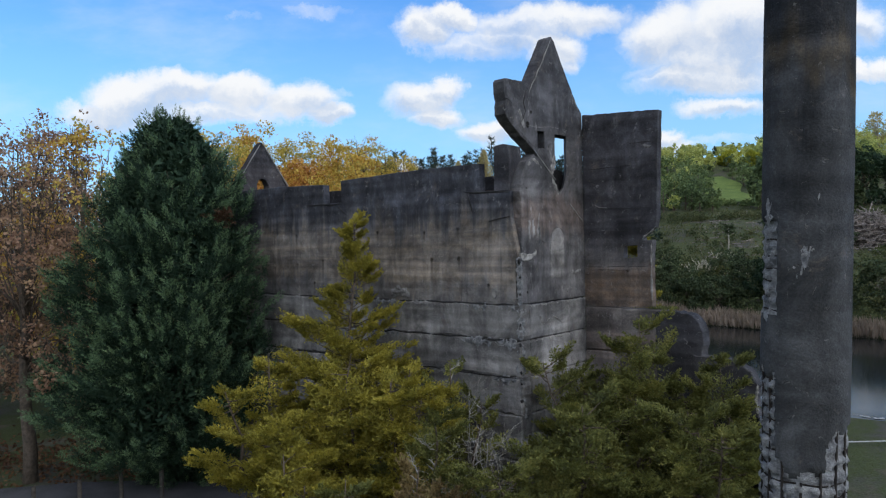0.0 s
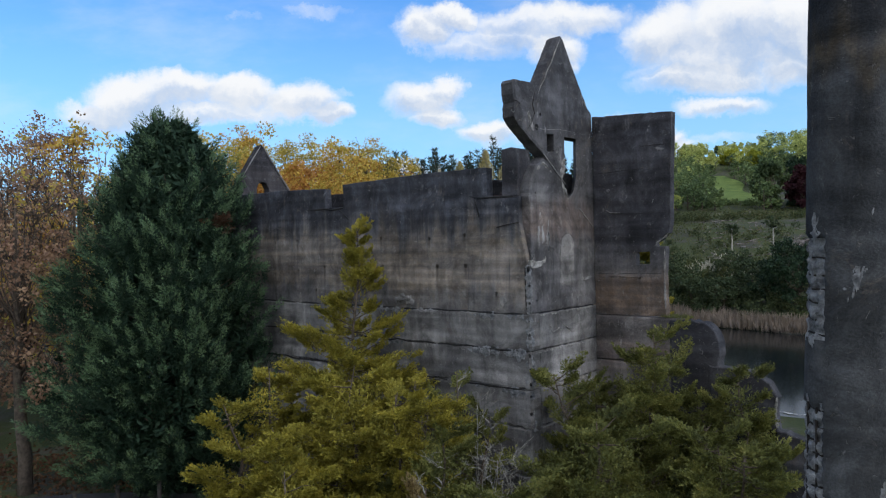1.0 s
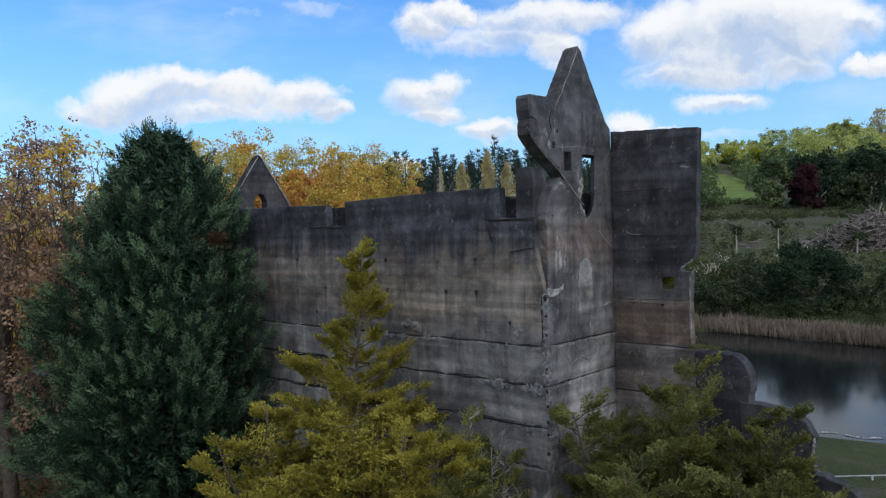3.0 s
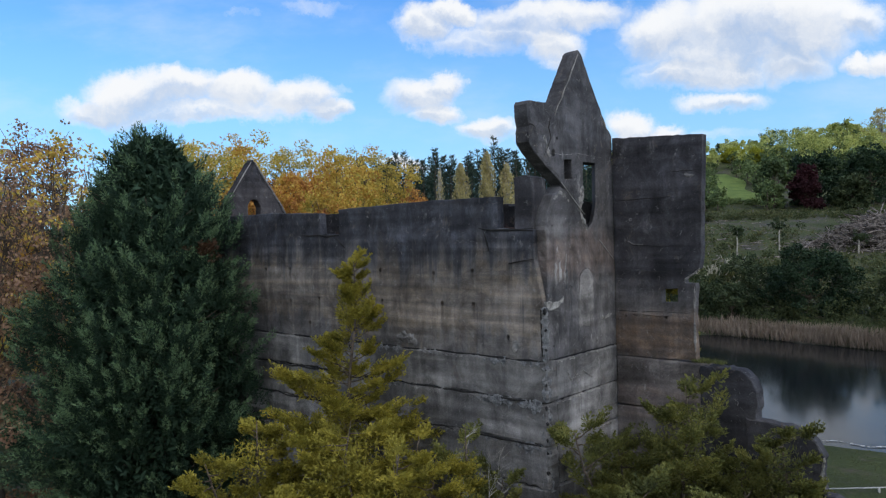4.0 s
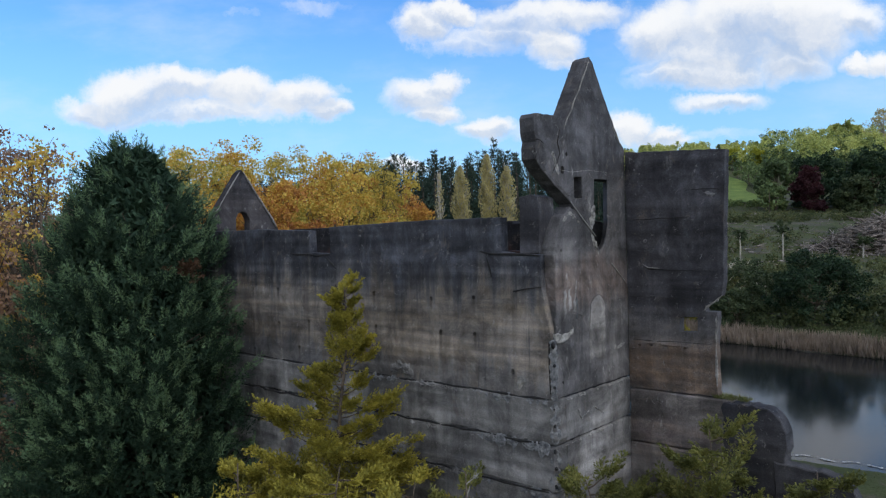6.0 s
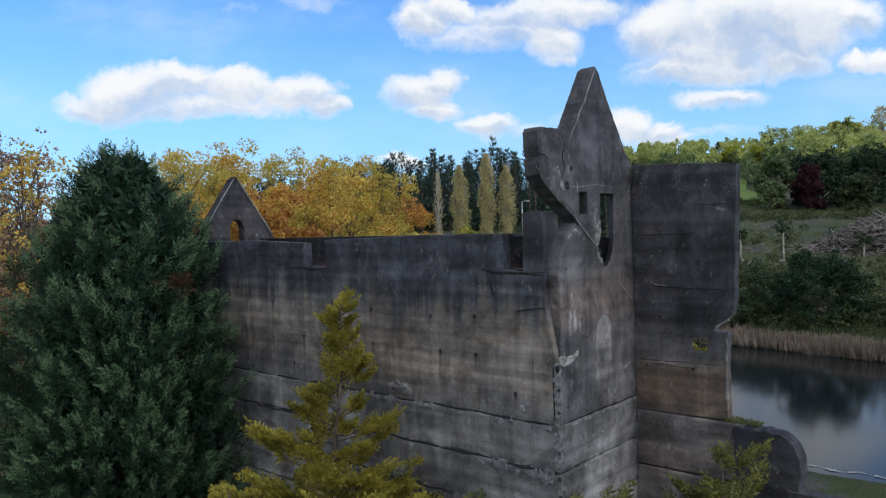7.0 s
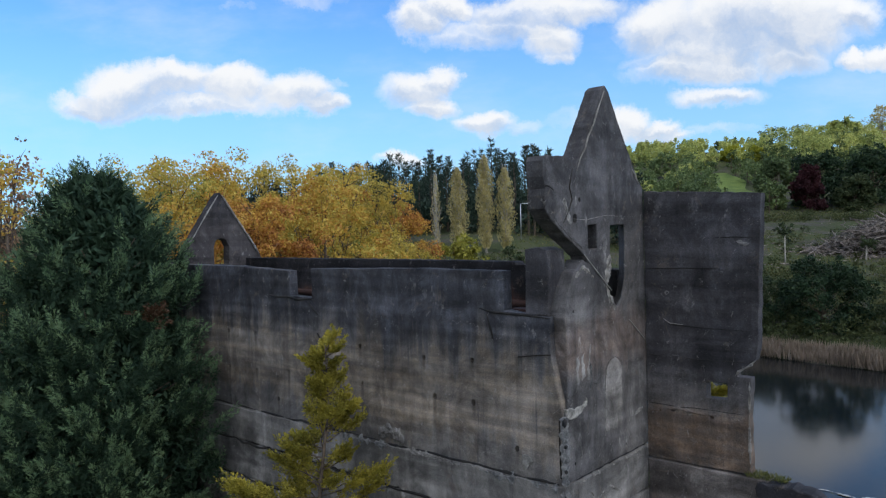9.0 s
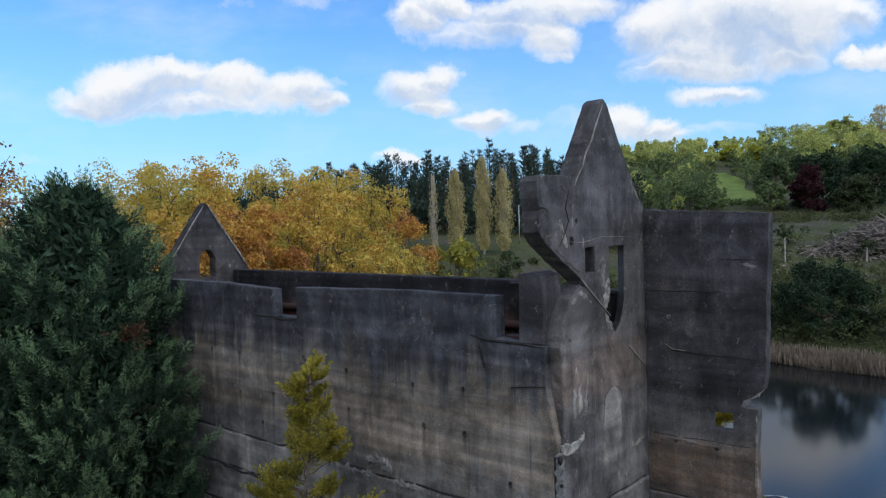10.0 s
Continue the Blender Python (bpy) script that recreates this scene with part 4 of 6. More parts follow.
gable = plate("gable_wall", [(16.6, -0.2), (20.9, -0.2), (20.95, 12.45), (21.15, 12.62), (20.9, 13.0), (19.45, 15.08), (19.3, 15.25), (19.15, 15.1), (17.55, 12.7), (16.6, 12.6)],
              lambda a, b, c: Vector((DX - c, a, b)), 0.4, M_GABLE, ruin, "far gable with an arched opening", holes=[door_arch], amp=0.025, step=0.2)
tube("coping_line", bend((DX + 0.02, 19.38, 15.14), (DX + 0.02, 21.05, 12.72), 8, 0, 0.01), [0.02, 0.04, 0.05, 0.03, 0.05, 0.05, 0.04, 0.05, 0.02], M_RUBBLE, gable, "pale chipped coping", 6)
tube("coping_line", bend((DX + 0.02, 19.2, 15.12), (DX + 0.02, 17.6, 12.75), 6, 0, 0.01), [0.015, 0.03, 0.03, 0.02, 0.03, 0.03, 0.015], M_RUBBLE, gable, "", 6)

# ---- the free-standing column ----
CX, CY, CR = -0.13, 8.73, 0.504
column = bare("concrete_column", "free-standing round concrete column, spalled to its bars low down", "column", at=(CX, CY, 0.3))
V, F, BROKEN = [], [], []
SEG, LEV = 96, 300
for j in range(LEV + 1):
    z = 0.2 + j * (15.0 - 0.2) / LEV
    for i in range(SEG):
        a = 2 * math.pi * i / SEG
        px, py = math.cos(a), math.sin(a)
        lean = a - math.atan2(-9.4, 2.3)
        lean = (lean + math.pi) % (2 * math.pi) - math.pi
        edge = 7.15 + 0.28 * noise.noise(Vector((a * 2.0, 0, 1))) + (0.25 if lean > 0.5 else 0.0) + 0.25 * max(0.0, lean - 0.35)
        left = -1.95 < lean < -0.66 + 0.10 * noise.noise(Vector((z * 3, 1, 0))) and (z < 8.25 + 0.1 * math.sin(a * 9) or 8.85 + 0.06 * math.sin(a * 11) < z < 10.1)
        raw = z < edge or left
        r = CR + 0.010 * noise.noise(Vector((px * 2, py * 2, z))) + 0.012 * max(0.0, noise.noise(Vector((0, 0, round(z / 1.1) * 3.3))))
        if raw:
            course = min(1.0, 2.5 * (1 - abs(((z / 0.17 + 0.4 * noise.noise(Vector((a * 3, 0, 2)))) % 1.0) - 0.5) * 2))
            r -= 0.075 + 0.035 * noise.noise(Vector((px * 7, py * 7, z * 9))) + 0.02 * noise.noise(Vector((px * 16, py * 16, z * 18))) - 0.05 * course
        BROKEN.append(raw)
        V.append((CX + px * r, CY + py * r, z))
for j in range(LEV):
    for i in range(SEG):
        i2 = (i + 1) % SEG
        F.append((j * SEG + i, j * SEG + i2, (j + 1) * SEG + i2, (j + 1) * SEG + i))
F.append(tuple(LEV * SEG + i for i in range(SEG)))
shaft = mesh_from("shaft", V, F, M_COLUMN, column, "round shaft streaked black and brown", True)
shaft.data.materials.append(M_RAW)
for poly in shaft.data.polygons:
    if all(BROKEN[vi] for vi in poly.vertices):
        poly.material_index = 1
for i, (da, zt) in enumerate(((-1.75, 8.2), (-1.28, 8.2), (-0.9, 8.2), (-0.48, 7.25), (-0.02, 7.3), (0.42, 7.35), (0.85, 7.6), (1.2, 7.9), (1.7, 7.4), (2.3, 7.2), (2.9, 7.3))):
    a = math.atan2(-9.4, 2.3) + da
    rr = CR - 0.035
    tube("reinforcing_bar", bend((CX + math.cos(a) * rr, CY + math.sin(a) * rr, 0.4), (CX + math.cos(a) * rr, CY + math.sin(a) * rr, zt), 8, 0, 0.005), [0.017] * 9, M_BAR, column, "bare rusted bar" if i == 0 else "", 6)
for j in range(33):
    z = 4.4 + j * 0.17
    va = math.atan2(-9.4, 2.3)
    span = np.linspace(0, 2 * math.pi, 33) if z < 7.1 else np.linspace(va - 1.95, va - 0.7, 9)
    dip = rng.uniform(-0.03, 0.03)
    tube("tie_bar", [(CX + math.cos(a) * (CR - 0.045), CY + math.sin(a) * (CR - 0.045), z + dip * math.sin(a * 2 + j) + 0.01 * math.sin(a * 5 + j)) for a in span], [0.012] * len(span), M_BAR, column, "bare rusted hoop" if j == 0 else "", 5)
VA = math.atan2(-9.4, 2.3)
for i, (da, z0, z1, w) in enumerate(((-0.95, 9.75, 10.25, 0.05), (-0.17, 9.05, 9.45, 0.045), (0.0, 9.2, 9.5, 0.05), (0.08, 9.35, 9.5, 0.04), (-0.7, 10.22, 10.35, 0.04), (0.25, 9.95, 10.12, 0.025), (-0.1, 9.1, 9.28, 0.07), (0.06, 9.28, 9.44, 0.06), (-0.24, 9.2, 9.3, 0.05), (-0.04, 9.4, 9.5, 0.07), (0.14, 9.42, 9.48, 0.04), (-0.8, 10.05, 10.2, 0.08), (-0.55, 10.3, 10.36, 0.03))):
    a = VA + da
    n3 = Vector((math.cos(a), math.sin(a), 0))
    c = Vector((CX, CY, 0)) + n3 * (CR - 0.002)
    z0, z1 = z0 + 0.27, z1 + 0.27
    ragged_band("spall", [(c.x, c.y, z0), (c.x, c.y, (z0 + z1) / 2), (c.x + 0.02, c.y, z1)], n3, w, 0.016, M_RAW, column, "pale broken patch" if i == 0 else "", i * 9.0, 0.2, 1.4)

# the column leans a little
lean_axis = Vector((-0.2526, 0.9677, 0))
column.matrix_world = Matrix.Translation(column.location - Vector((0.9677, 0.2526, 0)) * 0.031 * 9.7) @ Matrix.Rotation(radians(1.8), 4, lean_axis)

# ---- trees and shrubs ----


def limbs_mesh(paths, mat, parent, name="branchwork", label="", sides=6):
    V, F = [], []
    for pts, radii in paths:
        tube_into(V, F, pts, radii, sides)
    return tagged(mesh_from(name, V, F, mat, parent, label, True), kind="stuff")


def profile(h, table):
    return np.interp(h, [t[0] for t in table], [t[1] for t in table])


def clear_of_walls(Q):
    """Leaves that would grow through the building or the column are cut away."""
    c = Q.mean(axis=1)
    inside = (c[:, 0] > -28.1) & (c[:, 0] < -9.95) & (c[:, 1] > FACE - 0.25) & (c[:, 1] < 21.3) & (c[:, 2] < 12.8)
    wingside = (c[:, 0] > -10.2) & (c[:, 0] < -5.6) & (c[:, 1] > REAR - 0.3) & (c[:, 1] < REAR + 0.6)
    return Q[~(inside | wingside)]


def cypress(x, y, z0, height, table):
    tree = bare("cypress_tree", "large dense dark green cypress with one browned spray", "tree", at=(x, y, z0))
    tube("trunk", bend((x, y, z0 - 0.2), (x, y, z0 + height * 0.93), 8, 0, 0.05), list(np.linspace(0.42, 0.04, 9)), M_BARK, tree, "", 10)
    # plumes of feathery sprays, in uneven clumps with dark hollows between
    B, D, N, L, TIP = [], [], [], [], []
    widest = max(t[1] for t in table)
    clumps = []
    while len(clumps) < 250:
        h, a = rng.random() ** 0.9, rng.random() * 6.283
        if rng.random() < float(profile(h, table)) / widest + 0.1:
            clumps.append((h, a, rng.uniform(-0.20, 0.14), Vector(rng.normal(size=3) * 0.26)))
    for h, a, swell, tilt in clumps:
        for i in range(5):
            hh = min(0.995, max(0.02, h + rng.normal() * 0.024))
            aa = a + rng.normal() * 0.13 / max(0.25, float(profile(hh, table)) / widest)
            rad = Vector((math.cos(aa), math.sin(aa), 0))
            R = float(profile(hh, table)) * (1 + swell + 0.05 * rng.normal())
            axis = (rad * (0.80 - 0.35 * hh) + Vector((0, 0, 0.55 + 0.45 * hh)) + tilt + Vector(rng.normal(size=3) * 0.12)).normalized()
            size = rng.uniform(1.0, 2.1) * (1.0 - 0.22 * hh)
            root = Vector((x, y, z0 + hh * height)) + rad * (R - size * 0.65) - Vector((0, 0, size * 0.35))
            for j in range(14):
                t = (j + rng.random()) / 14
                q = Vector(rng.normal(size=3))
                q = (q - axis * q.dot(axis)).normalized()
                B.append(root + axis * size * t * 0.85)
                D.append(axis * (0.75 + 0.9 * t) + q * (0.58 - 0.36 * t) + Vector((0, 0, 0.05)))
                N.append(rad * 0.7 + Vector((0, 0, 0.7)) + q * 0.75)
                L.append((0.16 + size * (0.26 - 0.13 * t)) * rng.uniform(0.8, 1.2))
                TIP.append(t + rng.normal() * 0.12 > 0.66)
    B, D, N = (np.array([tuple(q) for q in a]) for a in (B, D, N))
    L, TIP = np.array(L), np.array(TIP)
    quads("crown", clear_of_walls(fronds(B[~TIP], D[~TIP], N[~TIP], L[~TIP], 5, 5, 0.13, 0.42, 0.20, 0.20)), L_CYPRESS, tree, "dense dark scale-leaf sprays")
    quads("outer_foliage", clear_of_walls(fronds(B[TIP], D[TIP], N[TIP], L[TIP], 6, 4, 0.12, 0.38, 0.18, 0.18)), L_TIPS, tree, "spray tips, lit look put into a lighter green")
    # shaded inner sprays
    m = 40000
    k = rng.random(m)
    az = rng.random(m) * 2 * np.pi
    r = profile(k, table) * rng.uniform(0.40, 0.72, m)
    Pi = np.array([x, y, z0]) + np.stack([np.cos(az) * r, np.sin(az) * r, k * height], 1)
    Q = clear_of_walls(blades(Pi, rng.normal(size=(m, 3)) + np.array([0, 0, 0.4]), rng.uniform(0.3, 0.55, m), rng.uniform(0.08, 0.16, m)))
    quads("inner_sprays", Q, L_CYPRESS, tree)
    paths = []
    for i in range(60):
        k = rng.uniform(0.08, 0.85)
        a = rng.random() * 6.283
        R = float(profile(k, table)) * 0.8
        b0 = Vector((x, y, z0 + k * height - 0.3))
        paths.append((bend(b0, b0 + Vector((math.cos(a) * R, math.sin(a) * R, R * 0.35)), 4, -0.15, 0.05), [0.07, 0.05, 0.035, 0.02, 0.01]))
    limbs_mesh([q for q in paths if q[0][-1].y < FACE - 0.3], M_BARK, tree)
    # browned spray
    to_cam = unit(np.array([[2.0 - x, 1.0 - y, 0]]))[0]
    b = np.array([x, y, z0 + height * 0.72]) + to_cam * 3.0 + np.array([0.735, 0.677, 0]) * 1.75
    n = 20
    T = b + rng.normal(size=(n, 3)) * np.array([0.15, 0.15, 0.08])
    tagged(quads("browned_spray", fronds(T, np.tile(to_cam + np.array([0, 0, 0.4]), (n, 1)) + rng.normal(size=(n, 3)) * 0.5, np.tile(np.array([0, 0, 1.0]), (n, 1)), np.full(n, 0.4), 7, 5, 0.12), L_BROWN, tree, "dead brown spray"), kind="stuff")
    return tree


def shrub(name, label, at, height, spread, mat, count, leaf=0.085, lean=(0, 0), tip=0.0, dead=0.0, category="shrub", arms=(), fingers=7, leaves=7, rise=0.25, stems=1, tiers=9):
    """A feathery conifer shrub: limbs in uneven tiers, each a flat fan of sprays that curl up at the tips; tip > 0 gives a slender leader."""
    x, y, z0 = at
    tree = bare(name, label, category, at=at)
    spine = []
    for i in range(stems):
        off = Vector((rng.normal(), rng.normal(), 0)) * spread * 0.28 if i else Vector((0, 0, 0))
        top = Vector((x + lean[0], y + lean[1], z0 + height * (1.0 if not i else rng.uniform(0.7, 0.97)))) + off * 1.5
        spine.append(bend((x + off.x * 0.2, y + off.y * 0.2, z0 - 0.15), top, 7, 0, 0.08))
        tube("trunk", spine[-1], list(np.linspace(0.12, 0.012, 8)), M_BARK, tree, "", 7)
    paths, B, D, N, L = [], [], [], [], []
    for i in range(count + len(arms)):
        arm = arms[i - count] if i >= count else None
        stem = spine[i % stems] if not arm else spine[0]
        k = 0.12 + 0.87 * (i + rng.random()) / count if not arm else arm[0]
        if tip:
            R = spread * min(1.0, (1.03 - k) / (1.0 - tip)) ** 1.35 + 0.16
        else:
            R = spread * math.sqrt(max(0.05, 1 - (k - 0.35) ** 2 / 0.46))
        # limbs gather in tiers, with shaded gaps below each
        if not tip or k < 0.7:
            k = (math.floor(k * tiers) + 0.5 + (k * tiers % 1 - 0.5) * 0.7) / tiers
        k = min(k, 0.99)
        seg = stem[min(int(k * 7), 6)].lerp(stem[min(int(k * 7) + 1, 7)], k * 7 - int(k * 7))
        R *= rng.uniform(0.45, 1.2) / (1.0 if stems == 1 else 1.25)
        a = rng.random() * 6.283
        ends = seg + Vector((math.cos(a) * R, math.sin(a) * R, R * (rise + (1.1 * max(0.0, k - 0.45) if tip else 0.0)) * rng.uniform(0.3, 1.6)))
        if arm:
            ends = seg + RGT * arm[1] + FWD * rng.normal() * 0.2 + Vector((0, 0, arm[2]))
            R = (ends - seg).length
        b = bend(seg, ends, 5, R * -0.05, R * 0.03)
        paths.append((b, [0.022, 0.018, 0.014, 0.010, 0.007, 0.003]))
        d = (ends - seg).normalized()
        side = Vector((-d.y, d.x, 0)).normalized()
        upper = side.cross(d)
        upper = upper if upper.z > 0 else -upper
        if rng.random() < dead:
            for j in range(10):
                q = b[2].lerp(b[5], rng.random())
                w = side * rng.uniform(-0.6, 0.6) + d * 0.5 + Vector((0, 0, rng.uniform(-0.1, 0.5)))
                paths.append((bend(q, q + w * R * 0.5, 3, 0, 0.03), [0.007, 0.005, 0.004, 0.002]))
            continue
        for j in range(int(9 + R * 9)):
            t = rng.uniform(0.22, 1.0) ** 0.75
            f = min(t, 0.999) * 5
            q = b[int(f)].lerp(b[int(f) + 1], f - int(f))
            hand = 1 if j % 2 else -1
            w = d * (0.45 + t * 0.9) + side * hand * rng.uniform(0.25, 1.0) * (1.25 - 0.75 * t) + upper * (0.22 + rng.normal() * 0.16)
            B.append(q + Vector((0, 0, rng.normal() * 0.05)))
            D.append(w)
            N.append(upper + d * 0.25 + Vector(rng.normal(size=3) * 0.2))
            L.append((0.28 + 0.13 * R * (1.1 - 0.5 * t)) * rng.uniform(0.75, 1.2))
    limbs_mesh(paths, M_TWIG if dead else M_BARK, tree, "branchwork", "bare pale twigs" if dead else "", 5)
    B, D, N = (np.array([tuple(q) for q in a]) for a in (B, D, N))
    quads("foliage", clear_of_walls(fronds(B, D, N, np.array(L), fingers, leaves, leaf)), mat, tree, "feathery sprays")
    # sparse old foliage on the inner wood
    m = int(4200 * spread * height / 14)
    k = rng.uniform(0.06, 0.62 if tip else 0.90, m)
    R = spread * (np.minimum(1.0, (1.03 - k) / (1.0 - tip)) ** 1.3 if tip else np.sqrt(np.maximum(0.04, 1 - (k - 0.35) ** 2 / 0.45))) * rng.uniform(0.1, 0.5, m)
    az = rng.random(m) * 2 * np.pi
    core = np.array([[q.x, q.y, q.z] for q in spine[0]])
    axis_at = np.stack([np.interp(k, np.linspace(0, 1, len(core)), core[:, c]) for c in range(3)], 1)
    Pi = axis_at + np.stack([np.cos(az) * R, np.sin(az) * R, R * 0.2], 1)
    quads("inner_foliage", clear_of_walls(blades(Pi, rng.normal(size=(m, 3)) + np.array([0, 0, 0.3]), rng.uniform(0.10, 0.18, m), rng.uniform(0.025, 0.045, m))), mat, tree)
    return tree


CY_TABLE = [(0, 0.9), (0.05, 2.3), (0.1, 3.5), (0.19, 4.55), (0.3, 4.77), (0.42, 4.45), (0.51, 4.19), (0.67, 3.71), (0.8, 2.97), (0.87, 2.45), (0.945, 1.85), (0.985, 1.2), (1.0, 0.6)]
cypress(-26.3, 14.0, 0.3, 15.0, CY_TABLE)
shrub("golden_shrub", "golden-green feathery conifer shrub with a slender leader", (-15.35, 13.93, 0.3), 10.45, 2.5, L_GOLD, 92, 0.085, (-0.2, 0.86), 0.26, tiers=11, rise=0.3,
      arms=[(0.68, 1.4, 0.40), (0.66, 1.3, 0.45), (0.56, 1.9, 0.35), (0.54, 1.8, 0.2), (0.50, 2.3, 0.1), (0.60, -1.9, 0.9), (0.57, -1.8, 1.0), (0.62, -1.6, 0.8), (0.52, -2.1, 0.6)])
shrub("golden_shrub", "broad golden-green shrub against the wall", (-13.8, 12.6, 0.3), 6.5, 3.1, L_GOLD, 120, 0.095, (0.3, 0.2), stems=4, tiers=7, rise=0.16)
shrub("golden_shrub", "golden-green shrub reaching out beside the cypress", (-16.2, 12.0, 0.3), 6.2, 1.9, L_GOLD, 62, 0.09, (-0.3, 0.0), stems=3, tiers=6, rise=0.25)
shrub("golden_shrub", "low golden-green shrub at the edge of the thicket", (-11.9, 12.9, 0.3), 5.9, 2.3, L_GOLD, 66, 0.085, stems=2, tiers=6)
shrub("golden_shrub", "small golden-green shrub under the broad one", (-13.0, 10.0, 0.3), 4.3, 1.9, L_GOLD, 44, 0.085, stems=2, tiers=5)
shrub("olive_shrub", "olive green shrub with bare dead twigs", (-9.8, 12.3, 0.3), 5.4, 1.8, L_OLIVE, 50, 0.085, dead=0.22, stems=3, rise=0.5)
shrub("olive_shrub", "upright olive shrub before the corner of the ruin", (-11.6, 15.0, 0.3), 6.2, 1.3, L_OLIVE, 44, 0.085, dead=0.08, stems=3, rise=0.7)
shrub("olive_shrub", "olive green shrub before the wing wall", (-7.0, 17.8, 0.3), 7.25, 2.1, L_OLIVE, 120, 0.085, (0, 0.2), stems=4, tiers=9, rise=0.45)
shrub("olive_shrub", "olive green shrub beside the broken stub", (-5.05, 18.9, 0.3), 6.45, 1.55, L_OLIVE, 110, 0.085, stems=4, tiers=9, rise=0.45)
shrub("olive_shrub", "olive green shrub at the foot of the end wall", (-8.5, 17.3, 0.3), 5.7, 1.7, L_OLIVE, 56, 0.085, stems=2, rise=0.5)
shrub("olive_shrub", "wide olive green shrub in front of the end wall", (-6.7, 14.3, 0.3), 5.6, 2.6, L_OLIVE, 84, 0.085, stems=3, tiers=6, rise=0.35)
shrub("olive_shrub", "olive green shrub near the column", (-4.4, 15.6, 0.3), 5.5, 2.3, L_OLIVE, 74, 0.085, stems=2, tiers=6, rise=0.3)
shrub("olive_shrub", "low dark olive shrub in the thicket", (-10.4, 9.9, 0.3), 4.2, 1.7, L_OLIVE, 40, 0.085, stems=2, tiers=5)
shrub("withered_shrub", "half-dead shrub with orange-brown withered foliage", (-9.0, 10.9, 0.3), 4.5, 1.5, L_WITHER, 40, 0.085, dead=0.3, stems=3, rise=0.6)
shrub("golden_shrub", "golden-green shrub growing behind the wing wall", (-10.0, 23.4, 0.3), 10.0, 0.9, L_GOLD, 56, 0.11)


def bare_shrub(x, y, z0, height, spread, stems):
    """A leafless shrub of pale forking twigs."""
    ob = bare("bare_shrub", "leafless shrub of pale grey forking twigs in the thicket", "shrub", at=(x, y, z0))
    paths = []
    for i in range(stems):
        a, k = rng.random() * 6.283, rng.uniform(0.6, 1.0)
        b = bend((x + rng.normal() * 0.1, y + rng.normal() * 0.1, z0 - 0.1), (x + math.cos(a) * spread * rng.random(), y + math.sin(a) * spread * rng.random(), z0 + height * k), 7, 0, 0.12)
        paths.append((b, [0.04, 0.034, 0.028, 0.022, 0.017, 0.012, 0.008, 0.004]))
        for j in range(11):
            q = b[3].lerp(b[7], rng.random())
            w = Vector((rng.normal(), rng.normal(), rng.uniform(0.3, 1.4))).normalized() * rng.uniform(0.4, 1.1)
            c = bend(q, q + w, 4, -0.06, 0.05)
            paths.append((c, [0.009, 0.007, 0.0055, 0.004, 0.002]))
            for m in range(4):
                q2 = c[1].lerp(c[4], rng.random())
                w2 = (w.normalized() + Vector(rng.normal(size=3) * 0.6)).normalized() * rng.uniform(0.2, 0.45)
                paths.append((bend(q2, q2 + w2, 2, 0, 0.02), [0.005, 0.004, 0.002]))
    limbs_mesh(paths, M_TWIG, ob, "branchwork", "", 4)


bare_shrub(-8.5, 12.6, 0.3, 5.5, 0.9, 6)
bare_shrub(-10.0, 14.0, 0.3, 5.7, 0.8, 3)


